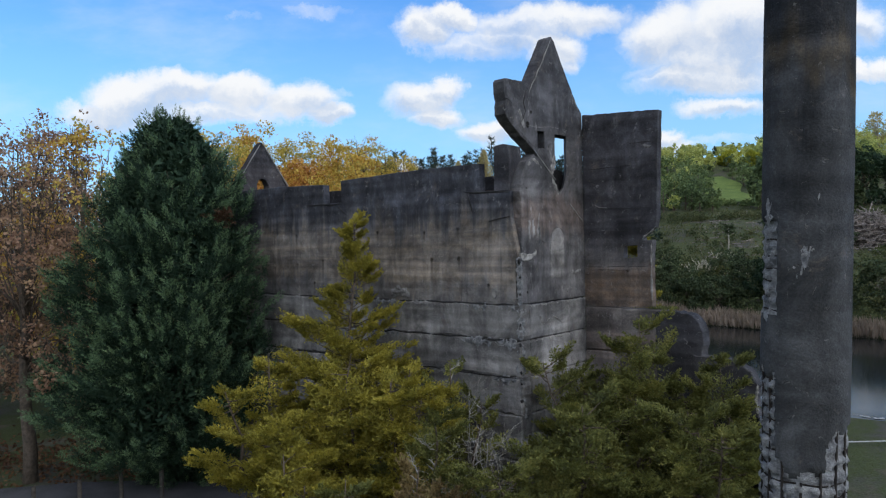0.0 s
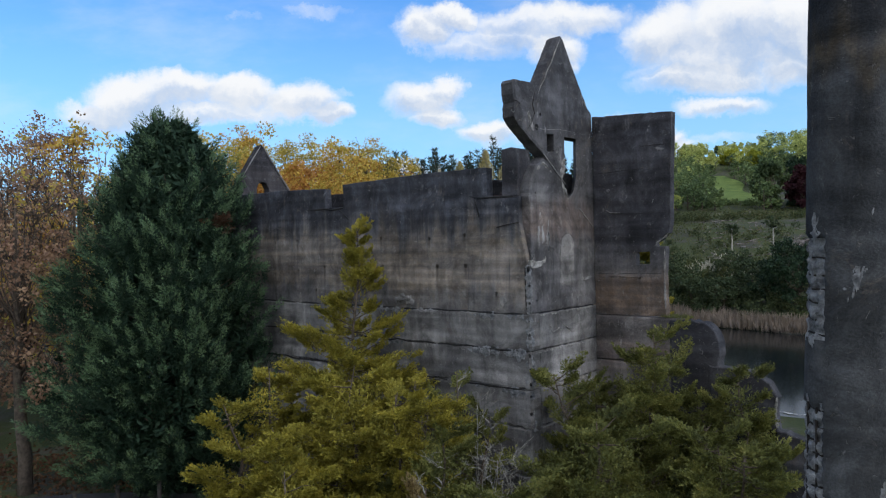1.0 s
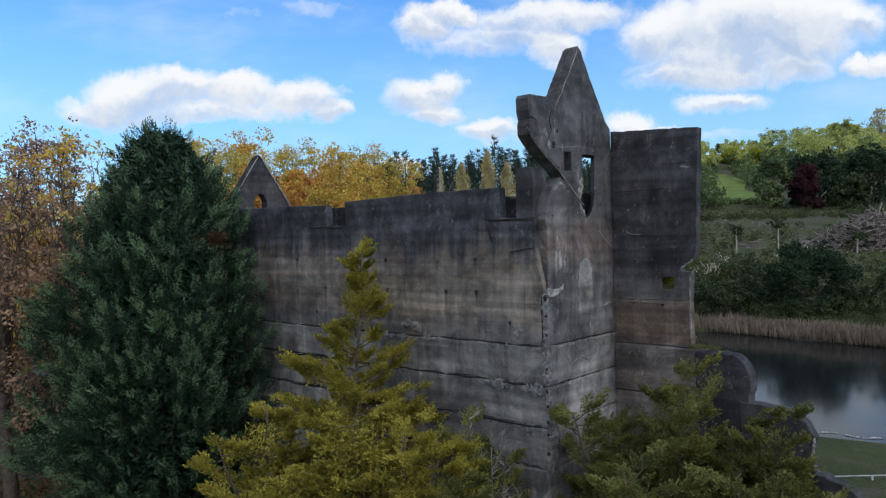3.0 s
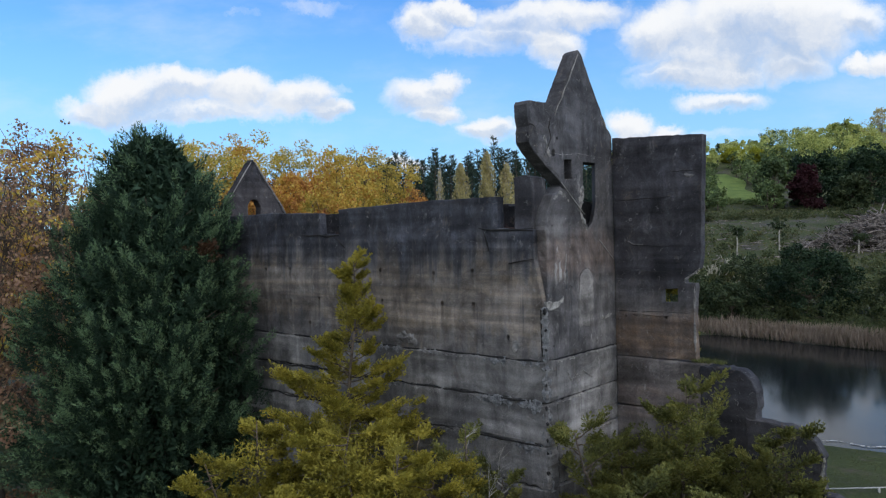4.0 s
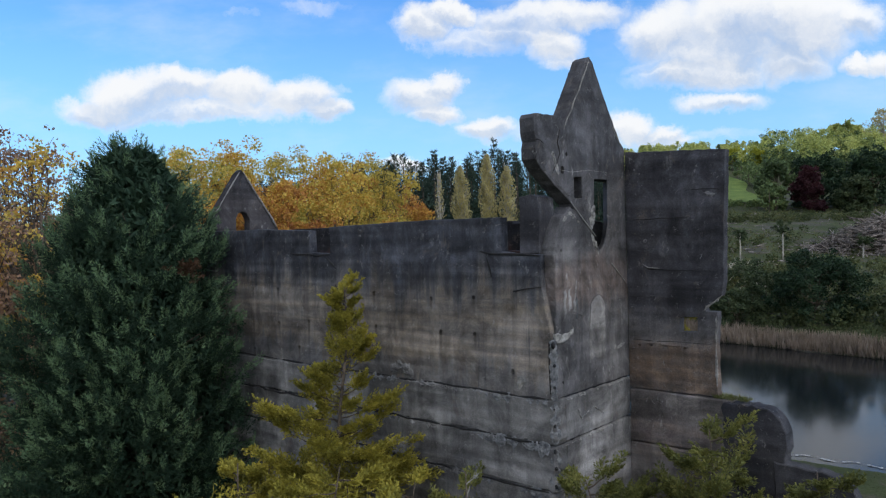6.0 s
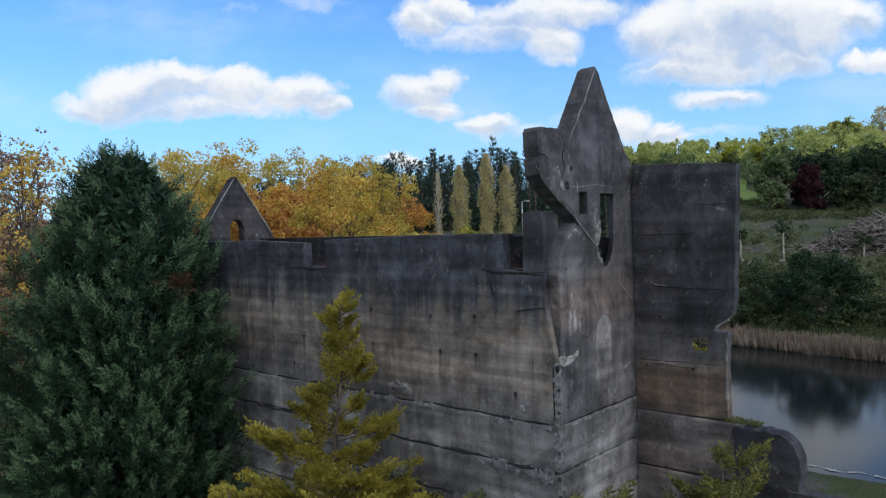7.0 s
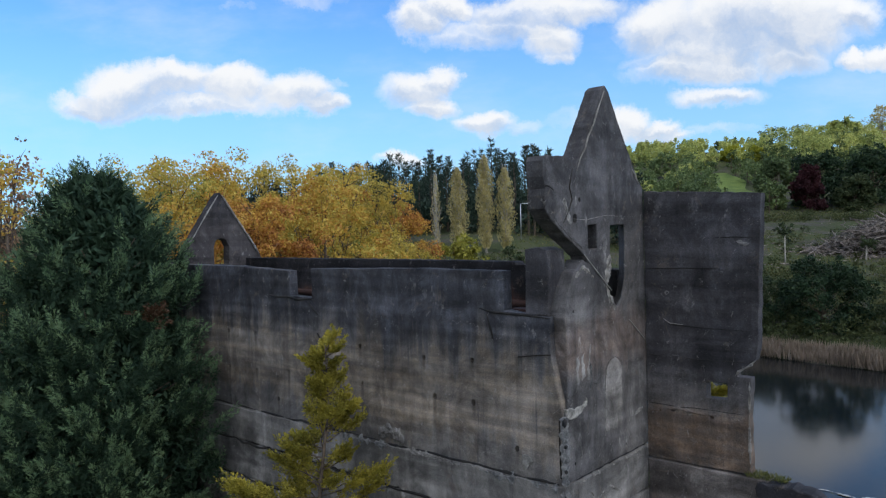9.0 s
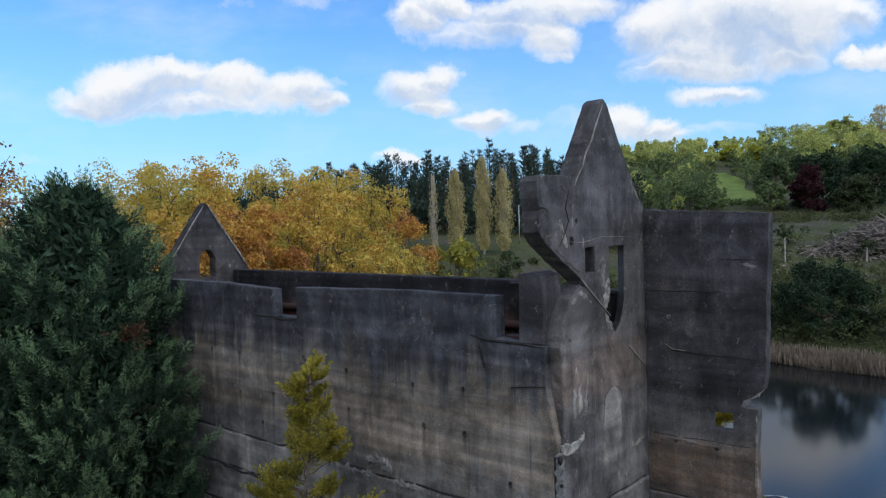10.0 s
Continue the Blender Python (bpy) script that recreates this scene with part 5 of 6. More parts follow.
def broadleaf(name, label, at, height, radius, mat, leaves, leaf=0.32, base=0.28, fill=1.0, lobes=46, bark=None, squash=1.0, category="tree", thin=1.0, twigs=4, slim=1.0):
    """A broad-leaved tree: trunk, forking limbs, and lobes of leaves with gaps between."""
    x, y, z0 = at
    bark = bark or M_BARK
    tree = bare(name, label, category, at=at)
    fork = Vector((x, y, z0 + height * base))
    tube("trunk", bend((x, y, z0 - 0.3), (x + rng.normal() * 0.2, y + rng.normal() * 0.2, z0 + height * 0.8), 7, 0, 0.08), list(np.linspace(height * 0.021, height * 0.003, 8)), bark, tree, "", 9)
    paths, C = [], []
    for i in range(lobes):
        k = rng.random() ** 0.8
        a = rng.random() * 6.283
        hz = base + (1 - base) * k
        R = radius * math.sqrt(max(0.02, 1 - ((k - 0.38) / 0.66) ** 2)) * rng.uniform(0.35, 1.0) * squash
        c = Vector((x + math.cos(a) * R, y + math.sin(a) * R, z0 + height * hz * 0.97))
        C.append(c)
        st = Vector((x, y, z0 + height * (base + (hz - base) * 0.35)))
        pts = bend(st, c, 5, -R * 0.08, R * 0.05)
        paths.append((pts, [height * slim * w for w in (0.008, 0.006, 0.0045, 0.003, 0.002, 0.001)]))
        for j in range(twigs):
            q = pts[3].lerp(pts[5], rng.random())
            paths.append((bend(q, q + Vector(np.clip(rng.normal(size=3), -1.2, 1.2)) * radius * 0.14 + Vector((0, 0, radius * 0.14)), 3, 0, 0.05), [height * 0.002, height * 0.0015, height * 0.001, height * 0.0005]))
    limbs_mesh(paths, bark, tree, "branchwork", "", 5)
    # leaves cluster on small lobes, most of them on the outer side of each
    C = np.array([tuple(c) for c in C])
    sub = 5
    spots = np.repeat(C, sub, 0) + unit(rng.normal(size=(lobes * sub, 3))) * radius * 0.24 * fill * rng.uniform(0.3, 1.0, (lobes * sub, 1))
    heart = np.array([x, y, z0 + height * (base + 0.42 * (1 - base))])
    idx = rng.integers(0, len(spots), leaves)
    size = radius * 0.125 * fill * rng.uniform(0.6, 1.25, len(spots))[idx]
    way = unit(unit(rng.normal(size=(leaves, 3))) + 0.45 * unit(spots[idx] - heart) + np.array([0, 0, 0.25]))
    P = spots[idx] + way * (size * rng.random(leaves) ** 0.35)[:, None] * np.array([1, 1, 0.8])
    P[:, 2] = np.maximum(P[:, 2], z0 + height * base * 0.8)
    keep = rng.random(leaves) < np.interp((P[:, 2] - z0) / height, [0.0, 0.66, 0.80, 1.0], [1.0, 1.0, thin, thin * 0.7])
    P, way = P[keep], way[keep]
    leaves = len(P)
    Q = clear_of_walls(blades(P, rng.normal(size=(leaves, 3)) + np.array([0, 0, -0.25]), leaf * rng.uniform(0.7, 1.3, leaves), leaf * 0.8 * rng.uniform(0.7, 1.2, leaves), 0.15, way, 0.7))
    quads("crown", Q, mat, tree)
    return tree


# autumn trees behind the ruin
for i, (x, y, h, r) in enumerate(((-36.9, 32.2, 17.6, 5.4), (-39.8, 38.7, 18.2, 5.6), (-44.1, 45.1, 16.5, 4.3), (-42.5, 26.8, 18.5, 5.6), (-45.9, 34.4, 18.6, 5.8), (-49.6, 22.4, 15.5, 4.6), (-51.5, 28, 19, 6), (-35.6, 25.7, 15.5, 4.6), (-56.7, 17.1, 13.5, 5.6), (-49.3, 42.9, 19, 5.8))):
    broadleaf("autumn_tree", "tall broad tree in yellow and orange autumn leaf", (x, y, 0.4), h - 0.5, r, (L_AUTUMN, L_YELLOW, L_ORANGE)[(0, 1, 2, 0, 1, 0, 1, 2, 0, 0)[i]], 29000, 0.172, 0.15, 1.1, 64, slim=0.4)
broadleaf("autumn_tree", "thinly leaved russet autumn tree beside the road", (-30.6, 9.6, 0.3), 14.8, 3.6, L_RUSSET, 15000, 0.145, 0.26, 1.3, 56, thin=0.22, twigs=9, slim=0.45)
broadleaf("autumn_tree", "russet autumn tree with a bare crown", (-40.5, 8.0, 0.3), 16.0, 4.6, L_RUSSET, 11000, 0.19, 0.12, 1.3, 56, thin=0.2, twigs=8, slim=0.5)
broadleaf("autumn_tree", "russet autumn tree along the lane", (-46.0, 12.5, 0.3), 13.5, 4.6, L_RUSSET, 8000, 0.24, 0.1, 1.3, 44, thin=0.3, slim=0.5)
broadleaf("autumn_tree", "twiggy half-bare autumn tree beyond the lane", (-47.0, 17.0, 0.3), 18.3, 5.0, L_RUSSET, 13000, 0.2, 0.2, 1.15, 64, thin=0.6, twigs=8, slim=0.5)
broadleaf("autumn_tree", "yellowing autumn tree behind the cypress", (-39.0, 15.0, 0.3), 17.0, 3.6, L_AUTUMN, 9000, 0.19, 0.3, 1.1, 50, thin=0.5, twigs=7, slim=0.5)
broadleaf("bush", "bright yellow-green bush beyond the rear wall", (-39.0, 57.7, 1.2), 8.0, 4.0, L_LIME, 5000, 0.34, 0.1, 1.2, 30, category="bush")
broadleaf("bush", "dull yellow-green bush beyond the rear wall", (-42.4, 51.4, 0.4), 12.6, 3.0, L_DULL, 7000, 0.26, 0.1, 1.2, 34, category="bush")
broadleaf("bush", "dark green bush beyond the rear wall", (-36.6, 51.2, 0.4), 12.0, 1.8, L_SCRUB, 4000, 0.24, 0.1, 1.2, 30, category="bush")
broadleaf("bush", "round dark green tree on the pond bank", (-22.7, 89.7, 2.0), 7.2, 4.8, L_MACRO, 15000, 0.28, 0.04, 1.2, 50, category="bush")
for x, y, h, r in ((-30.4, 86.6, 5.5, 3.6), (-35.4, 88.7, 5.0, 3.8), (-28.8, 92.5, 7.0, 4.0), (-13.4, 90.3, 6.5, 4.5), (-9.4, 86.2, 5.5, 4.0), (-39.3, 93.7, 6.0, 4.0), (-33.2, 98.6, 8.0, 4.5), (-44.2, 97.8, 8.0, 4.5), (-4.3, 92.1, 7.0, 4.5)):
    broadleaf("bush", "dark scrub on the far pond bank", (x, y, float(ground_z(np.array(x), np.array(y))) - 0.2), h * 0.72, r, L_SCRUB, 4500, 0.30, 0.03, 1.2, 22, category="bush")


def poplar(at, height, width, leaves, mat):
    x, y, z0 = at
    tree = bare("poplar_tree", "slender upright poplar in thin pale yellow leaf", "tree", group="row of poplars", at=at)
    tube("trunk", bend((x, y, z0 - 0.3), (x, y, z0 + height), 6, 0, 0.04), list(np.linspace(0.22, 0.02, 7)), M_PALEBARK, tree, "", 7)
    paths = []
    for i in range(130):
        k = rng.uniform(0.03, 0.9)
        a = rng.random() * 6.283
        R = width * (0.5 + 0.5 * math.sin(min(1.0, k * 1.3) * math.pi)) * rng.uniform(0.4, 1.0)
        b0 = Vector((x, y, z0 + k * height))
        paths.append((bend(b0, b0 + Vector((math.cos(a) * R, math.sin(a) * R, rng.uniform(1.5, 3.2))), 4, -0.2, 0.04), [0.045, 0.035, 0.028, 0.02, 0.01]))
    limbs_mesh(paths, M_PALEBARK, tree, "branchwork", "", 5)
    k = rng.random(leaves)
    a = rng.random(leaves) * 2 * np.pi
    R = width * np.interp(k, [0, 0.12, 0.45, 0.8, 0.95, 1.0], [0.35, 0.7, 1.0, 0.75, 0.35, 0.1]) * np.sqrt(rng.random(leaves)) * (0.8 + 0.35 * np.sin(a * 3 + k * 17))
    P = np.array([x, y, z0]) + np.stack([np.cos(a) * R, np.sin(a) * R, height * (0.04 + 0.97 * k)], 1)
    quads("crown", blades(P, rng.normal(size=(leaves, 3)) * 0.5 + np.array([0, 0, 1.0]), 0.42, 0.15), mat, tree)


for x, y, zt, w, n in ((-78.0, 88.0, 23.0, 1.0, 500), (-75.4, 90.3, 24.0, 1.75, 4600), (-72.2, 93.3, 25.8, 1.6, 6000), (-69.8, 95.4, 23.8, 1.7, 3600)):
    zb = float(ground_z(np.array(x), np.array(y)))
    poplar((x, y, zb), zt - zb, w, n, L_POPLAR)


def crown_quads(x, y, z0, h, r, n, leaf, lobes=14):
    a = rng.random(lobes) * 2 * np.pi
    k = rng.random(lobes)
    R = r * np.sqrt(np.clip(1 - ((k - 0.4) / 0.68) ** 2, 0.03, 1)) * rng.uniform(0.3, 0.9, lobes)
    C = np.array([x, y, z0]) + np.stack([np.cos(a) * R, np.sin(a) * R, h * (0.22 + 0.70 * k)], 1)
    idx = rng.integers(0, lobes, n)
    way = unit(unit(rng.normal(size=(n, 3))) + 0.5 * unit(C[idx] - np.array([x, y, z0 + h * 0.5])) + np.array([0, 0, 0.2]))
    off = way * (rng.random(n) ** 0.3)[:, None] * r * 0.36 * rng.uniform(0.6, 1.2, lobes)[idx][:, None]
    return blades(C[idx] + off, rng.normal(size=(n, 3)), leaf * rng.uniform(0.6, 1.3, n), leaf * 0.7 * rng.uniform(0.6, 1.3, n), 0.15, way, 0.6)


def pine_quads(x, y, z0, h, r, n):
    """Leaf quads of one pine: open whorls and a spiky top."""
    k = rng.random(n) ** 0.8
    whorl = np.floor(k * 16) / 16
    a = np.floor(rng.random(n) * 7) / 7 * 2 * np.pi + whorl * 37 + rng.normal(size=n) * 0.12
    rr = r * (1.01 - k) ** 0.95 * rng.uniform(0.1, 1.0, n)
    P = np.array([x, y, z0]) + np.stack([np.cos(a) * rr, np.sin(a) * rr, h * (0.12 + 0.86 * whorl) + rr * 0.35 + rng.normal(size=n) * 0.18], 1)
    D = np.stack([np.cos(a), np.sin(a), np.full(n, 0.9)], 1) + rng.normal(size=(n, 3)) * 0.4
    return blades(P, D, rng.uniform(0.6, 1.2, n), rng.uniform(0.10, 0.22, n))


Q, TV, TF = [], [], []
for i in range(250):
    d = rng.uniform(138, 185)
    s = rng.uniform(-60, 40)
    q = FWD * d + RGT * s + Vector((0, 2, 0))
    zb = float(ground_z(np.array(q.x), np.array(q.y)))
    h = rng.uniform(10.5, 18) + (1.6 if 8 < s < 24 else 0) - max(0.0, s - 26) * 0.10 - max(0.0, -s) * 0.12
    Q.append(pine_quads(q.x, q.y, zb, h, rng.uniform(2.6, 3.6), 420))
    Q.append(crown_quads(q.x + rng.normal() * 3, q.y + rng.normal() * 3, zb - 0.5, rng.uniform(5, 8), 3.6, 100, 1.0))
    tube_into(TV, TF, [(q.x, q.y, zb - 0.5), (q.x, q.y, zb + h * 0.97)], [0.25, 0.05], 5)
pines = bare("pine_plantation", "stand of dark spiky pines on the rise", "pine wood", kind="stuff")
quads("crowns", np.concatenate(Q), L_PINE, pines)
mesh_from("trunks", TV, TF, M_BARK, pines)


# wooded hillside to the right, with a grazed clearing
Q, QD, TV, TF = [], [], [], []
made = 0
while made < 600:
    d = rng.uniform(192, 352)
    s = rng.uniform(25, 300)
    t = s / d
    if t < 0.16 or t > 0.8:
        continue
    if 0.375 < t + rng.normal() * 0.010 < 0.452 - max(0.0, d - 235) * 0.0012 and 205 + rng.random() * 8 < d < 284:
        continue
    if t > 0.455 and d < 262 or 0.385 < t < 0.45 and d < 212:
        continue
    q = FWD * d + RGT * s + Vector((0, 2, 0))
    zb = float(ground_z(np.array(q.x), np.array(q.y)))
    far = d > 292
    h = rng.uniform(5.0, 8.5) * (0.85 if t < 0.45 else 1.5) if far else rng.uniform(5.0, 9.5)
    if t < 0.30:
        h *= 0.85
    r = h * rng.uniform(0.28, 0.44)
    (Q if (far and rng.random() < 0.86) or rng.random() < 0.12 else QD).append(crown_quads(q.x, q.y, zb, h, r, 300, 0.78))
    tube_into(TV, TF, [(q.x, q.y, zb - 0.5), (q.x, q.y, zb + h * 0.7)], [0.22, 0.06], 5)
    made += 1
for i in range(34):
    d, t = rng.uniform(209, 216), rng.uniform(0.365, 0.462)
    q = FWD * d + RGT * (d * t) + Vector((0, 2, 0))
    h = rng.uniform(1.0, 2.2)
    QD.append(crown_quads(q.x, q.y, float(ground_z(np.array(q.x), np.array(q.y))) - 0.6, h, h * 0.7, 130, 0.5))
wood = bare("hillside_wood", "mixed green wood covering the hill and its skyline", "wood", kind="stuff")
quads("crowns", np.concatenate(Q), L_HILL, wood, "yellow-green crowns, sunlight put into their tone")
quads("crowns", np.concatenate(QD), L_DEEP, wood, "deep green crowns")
mesh_from("trunks", TV, TF, M_BARK, wood)
MACRO = ("macrocarpa_tree", "massive dark spreading evergreen above the pasture")
LIME = ("yellow_tree", "bright yellow-green autumn tree on the hill")
for x, y, zt, r, mat, (nm, lab) in ((-56.3, 227.1, 33.5, 9.0, L_MACRO, MACRO), (-44.1, 237.9, 34.5, 9.5, L_MACRO, MACRO), (-31.4, 248.6, 35.0, 10.0, L_MACRO, MACRO), (-18.3, 258.4, 35.0, 10.0, L_MACRO, MACRO),
                                    (-55.1, 214.6, 30.0, 4.0, L_RED, ("crimson_tree", "dark crimson-leaved tree at the wood edge")), (-45.0, 218.9, 26.5, 4.6, L_SCRUB, ("bush", "grey-green rounded bush at the pasture edge")),
                                    (-63.6, 214.2, 33.0, 4.8, L_DEEP, ("wood_edge_tree", "soft green tree at the pasture edge")), (-109.3, 311.8, 48.5, 4.8, L_LIME, LIME), (-101.0, 319.0, 48.0, 4.4, L_LIME, LIME)):
    zb = float(ground_z(np.array(x), np.array(y)))
    broadleaf(nm, lab, (x, y, zb), zt - zb, r, mat, 8500, 0.7, 0.04, 1.25, 44, twigs=0)
broadleaf("bare_tree", "tall pale nearly leafless tree on the ridge", (-66.0, 382.3, float(ground_z(np.array(-66.0), np.array(382.3)))), 19.0, 7.0, L_POPLAR, 1500, 0.7, 0.2, 1.0, 60, M_PALEBARK, twigs=7)
broadleaf("ridge_tree", "tall dark tree standing over the ridge", (-79.2, 372.5, float(ground_z(np.array(-79.2), np.array(372.5)))), 13.5, 6.5, L_HILL, 4000, 1.0, 0.15, 1.2, 40)

# ---- pond banks ----
Q = []
for i in range(9000):
    s = rng.uniform(14, 62)
    d = float(lake_far(np.array(s))) + rng.uniform(-1.5, 3.0)
    q = FWD * d + RGT * s + Vector((0, 2, 0))
    zb = max(0.0, float(ground_z(np.array(q.x), np.array(q.y))))
    Q.append((q.x, q.y, zb))
P = np.array(Q)
D = np.stack([rng.normal(size=len(P)) * 0.2, rng.normal(size=len(P)) * 0.2, np.ones(len(P))], 1)
tall = np.array([1.35 + 0.5 * noise.noise(Vector((a * 0.25, b * 0.25, 0))) for a, b, _ in Q])
reeds = bare("reed_bed", "dry buff reeds along the far waterline", "reeds", kind="stuff")
quads("stems", blades(P, D, tall * rng.uniform(0.7, 1.2, len(P)), 0.16, 0.03), L_REED, reeds)
Q = []
for i in range(16000):
    s, d = rng.uniform(-20, 34), rng.uniform(24, 41)
    q = FWD * d + RGT * s + Vector((0, 2, 0))
    zb = float(ground_z(np.array(q.x), np.array(q.y)))
    if zb > 0.28 and not (-28.5 < q.x < -5.5 and 16 < q.y < 21.5):
        Q.append((q.x, q.y, zb))
P = np.array(Q)
bank = bare("bank_grass", "rank grass on the near pond bank", "grass", kind="stuff")
quads("blades", blades(P, np.stack([rng.normal(size=len(P)), rng.normal(size=len(P)), np.full(len(P), 0.35)], 1), rng.uniform(0.06, 0.2, len(P)), 0.03, 0.1, np.tile(np.array([0, 0, 1.0]), (len(P), 1)), 0.3), L_BANK, bank)
Q = []
for i in range(14000):
    d, s = rng.uniform(98, 215), rng.uniform(10, 150)
    q = FWD * d + RGT * s + Vector((0, 2, 0))
    if d > float(lake_far(np.array(s))) + 12:
        Q.append((q.x, q.y, float(ground_z(np.array(q.x), np.array(q.y))) - 0.05))
P = np.array(Q)
tuss = bare("pasture_tussocks", "rough tussocks over the rising pasture", "grass", kind="stuff")
quads("blades", blades(P, np.stack([rng.normal(size=len(P)) * 0.8, rng.normal(size=len(P)) * 0.8, np.ones(len(P))], 1), rng.uniform(0.3, 0.8, len(P)), 0.16), L_GRASS, tuss)
for d, t in ((108, 0.405), (99, 0.365), (101, 0.378), (94, 0.42)):
    q = FWD * d + RGT * (d * t) + Vector((0.5, 0.5, 0))
    x, y = q.x, q.y
    zb = float(ground_z(np.array(x), np.array(y)))
    clump = bare("plume_grass", "clump of tall grass with pale feathery plumes", "grass clump", "plume grass on the bank", at=(x, y, zb))
    b0 = np.tile(np.array([x, y, zb]), (260, 1)) + rng.normal(size=(260, 3)) * np.array([0.5, 0.5, 0])
    quads("leaves", blades(b0, np.stack([rng.normal(size=260) * 0.5, rng.normal(size=260) * 0.5, np.ones(260)], 1), 2.4, 0.10, 0.1), L_GRASS, clump)
    T = np.array([x, y, zb + 2.7]) + rng.normal(size=(22, 3)) * np.array([0.9, 0.9, 0.3])
    A = (T - np.array([x, y, zb])) + rng.normal(size=T.shape) * 0.3
    quads("plumes", tufts(T, A, 0.8, 26, 0.22, 0.07, 0.5), L_PLUME, clump, "pale feathery plumes")


def cabbage_tree(x, y, zt):
    zb = float(ground_z(np.array(x), np.array(y)))
    t = bare("cabbage_tree", "young tree with a pale bare stem in the pasture", "tree", group="trees in the pasture", at=(x, y, zb))
    tube("trunk", bend((x, y, zb - 0.2), (x, y, zt - 0.8), 4, 0, 0.03), [0.16, 0.14, 0.13, 0.12, 0.10], M_PALEBARK, t, "pale bare stem", 7)
    T = np.array([x, y, zt - 1.0]) + rng.normal(size=(26, 3)) * np.array([0.5, 0.5, 0.6])
    quads("crown", tufts(T, rng.normal(size=(26, 3)) + np.array([0, 0, 0.5]), 0.5, 12, 0.8, 0.2, 0.8), L_SCRUB, t)


for x, y, zt in ((-39.1, 134.7, 13.5), (-28.6, 144.1, 11.2), (-45.0, 130.5, 13.0)):
    cabbage_tree(x, y, zt)
# heap of cut branches
hx, hy = -26.5, 154.2
hz = float(ground_z(np.array(hx), np.array(hy)))
heap_v, heap_f = [], []
for i in range(1300):
    t = rng.normal(size=2) * np.array([6.4, 2.4])
    k = max(0.0, 1 - (t[0] / 14) ** 2 - (t[1] / 5) ** 2)
    c = Vector((hx, hy, 0)) + RGT * float(t[0]) + FWD * float(t[1])
    c.z = float(ground_z(np.array(c.x), np.array(c.y))) + 0.2 + rng.random() * 6.0 * k
    w = Vector((rng.normal(), rng.normal(), rng.normal() * 0.35)).normalized() * rng.uniform(1.0, 3.0)
    rr = rng.uniform(0.05, 0.14)
    tube_into(heap_v, heap_f, [c - w, c + Vector(rng.normal(size=3) * 0.1), c + w], [rr, rr * 0.8, rr * 0.4], 5)
heap_ob = mesh_from("brush_heap", heap_v, heap_f, grainy("cut_branches", (0.035, 0.030, 0.028, 1), (0.30, 0.26, 0.235, 1), 1.3, 9.0), None, "", True)
tagged(heap_ob, "large heap of grey cut branches on the pasture", "brush heap", kind="stuff")


def lamp_post(x, y, top):
    zb = float(ground_z(np.array(x), np.array(y)))
    lamp = bare("street_lamp", "grey steel lamp post beside the road on the rise", "street lamp", at=(x, y, zb))
    tube("pole", [(x, y, zb - 0.2), (x, y, zb + (top - zb) * 0.5), (x, y, top)], [0.10, 0.08, 0.06], M_METAL, lamp, "", 8)
    tube("arm", [(x, y, top), (x + 0.25, y + 0.2, top + 0.12), (x + 0.6, y + 0.5, top + 0.12)], [0.05, 0.045, 0.04], M_METAL, lamp, "", 6)
    bm = bmesh.new()
    bmesh.ops.create_cube(bm, size=1.0, matrix=Matrix.LocRotScale((x + 0.8, y + 0.65, top + 0.12), Euler((0, 0, 0.7)), (0.7, 0.28, 0.14)))
    bmesh.ops.bevel(bm, geom=list(bm.edges), offset=0.04, segments=2, affect="EDGES")
    part("lantern", bm, M_METAL, lamp, "pale lantern head")


lamp_post(-73.8, 105.3, 18.7)

# ---- the roadside beneath the cypress ----
road_line = [(-46.0, -14.0), (-36.0, -2.0), (-31.5, 4.0), (-29.3, 7.2), (-27.5, 9.7), (-25.5, 11.6), (-22.6, 13.4), (-20.5, 14.2)]
rv, rf = [], []
for i, (x, y) in enumerate(road_line):
    a, b = Vector((*road_line[max(i - 1, 0)], 0)), Vector((*road_line[min(i + 1, len(road_line) - 1)], 0))
    nrm = Vector((-(b - a).y, (b - a).x, 0)).normalized()
    for off in (-1.5, 1.5):
        q = Vector((x, y, 0)) + nrm * off
        zz = 0.46
        rv += [(q.x, q.y, zz), (q.x, q.y, zz - 0.5)]
    if i:
        k = (i - 1) * 4
        rf += [(k, k + 2, k + 6, k + 4), (k, k + 4, k + 5, k + 1), (k + 2, k + 3, k + 7, k + 6)]
tagged(mesh_from("road", rv, rf, M_ROAD), "narrow worn grey lane", "road", kind="structure")


def fence_post(x, y, h=1.25):
    zb = 0.3
    bm = bmesh.new()
    bmesh.ops.create_cone(bm, cap_ends=True, segments=10, radius1=0.085, radius2=0.078, depth=h + 0.3, matrix=Matrix.Translation((x, y, zb + (h - 0.3) / 2)))
    bmesh.ops.bevel(bm, geom=[e for e in bm.edges if all(vt.co.z > zb + h - 0.2 for vt in e.verts)], offset=0.015, segments=2, affect="EDGES")
    ob = part("fence_post", bm, M_POST)
    return tagged(ob, "round weathered timber fence post beside the lane", "fence post", "posts along the lane")


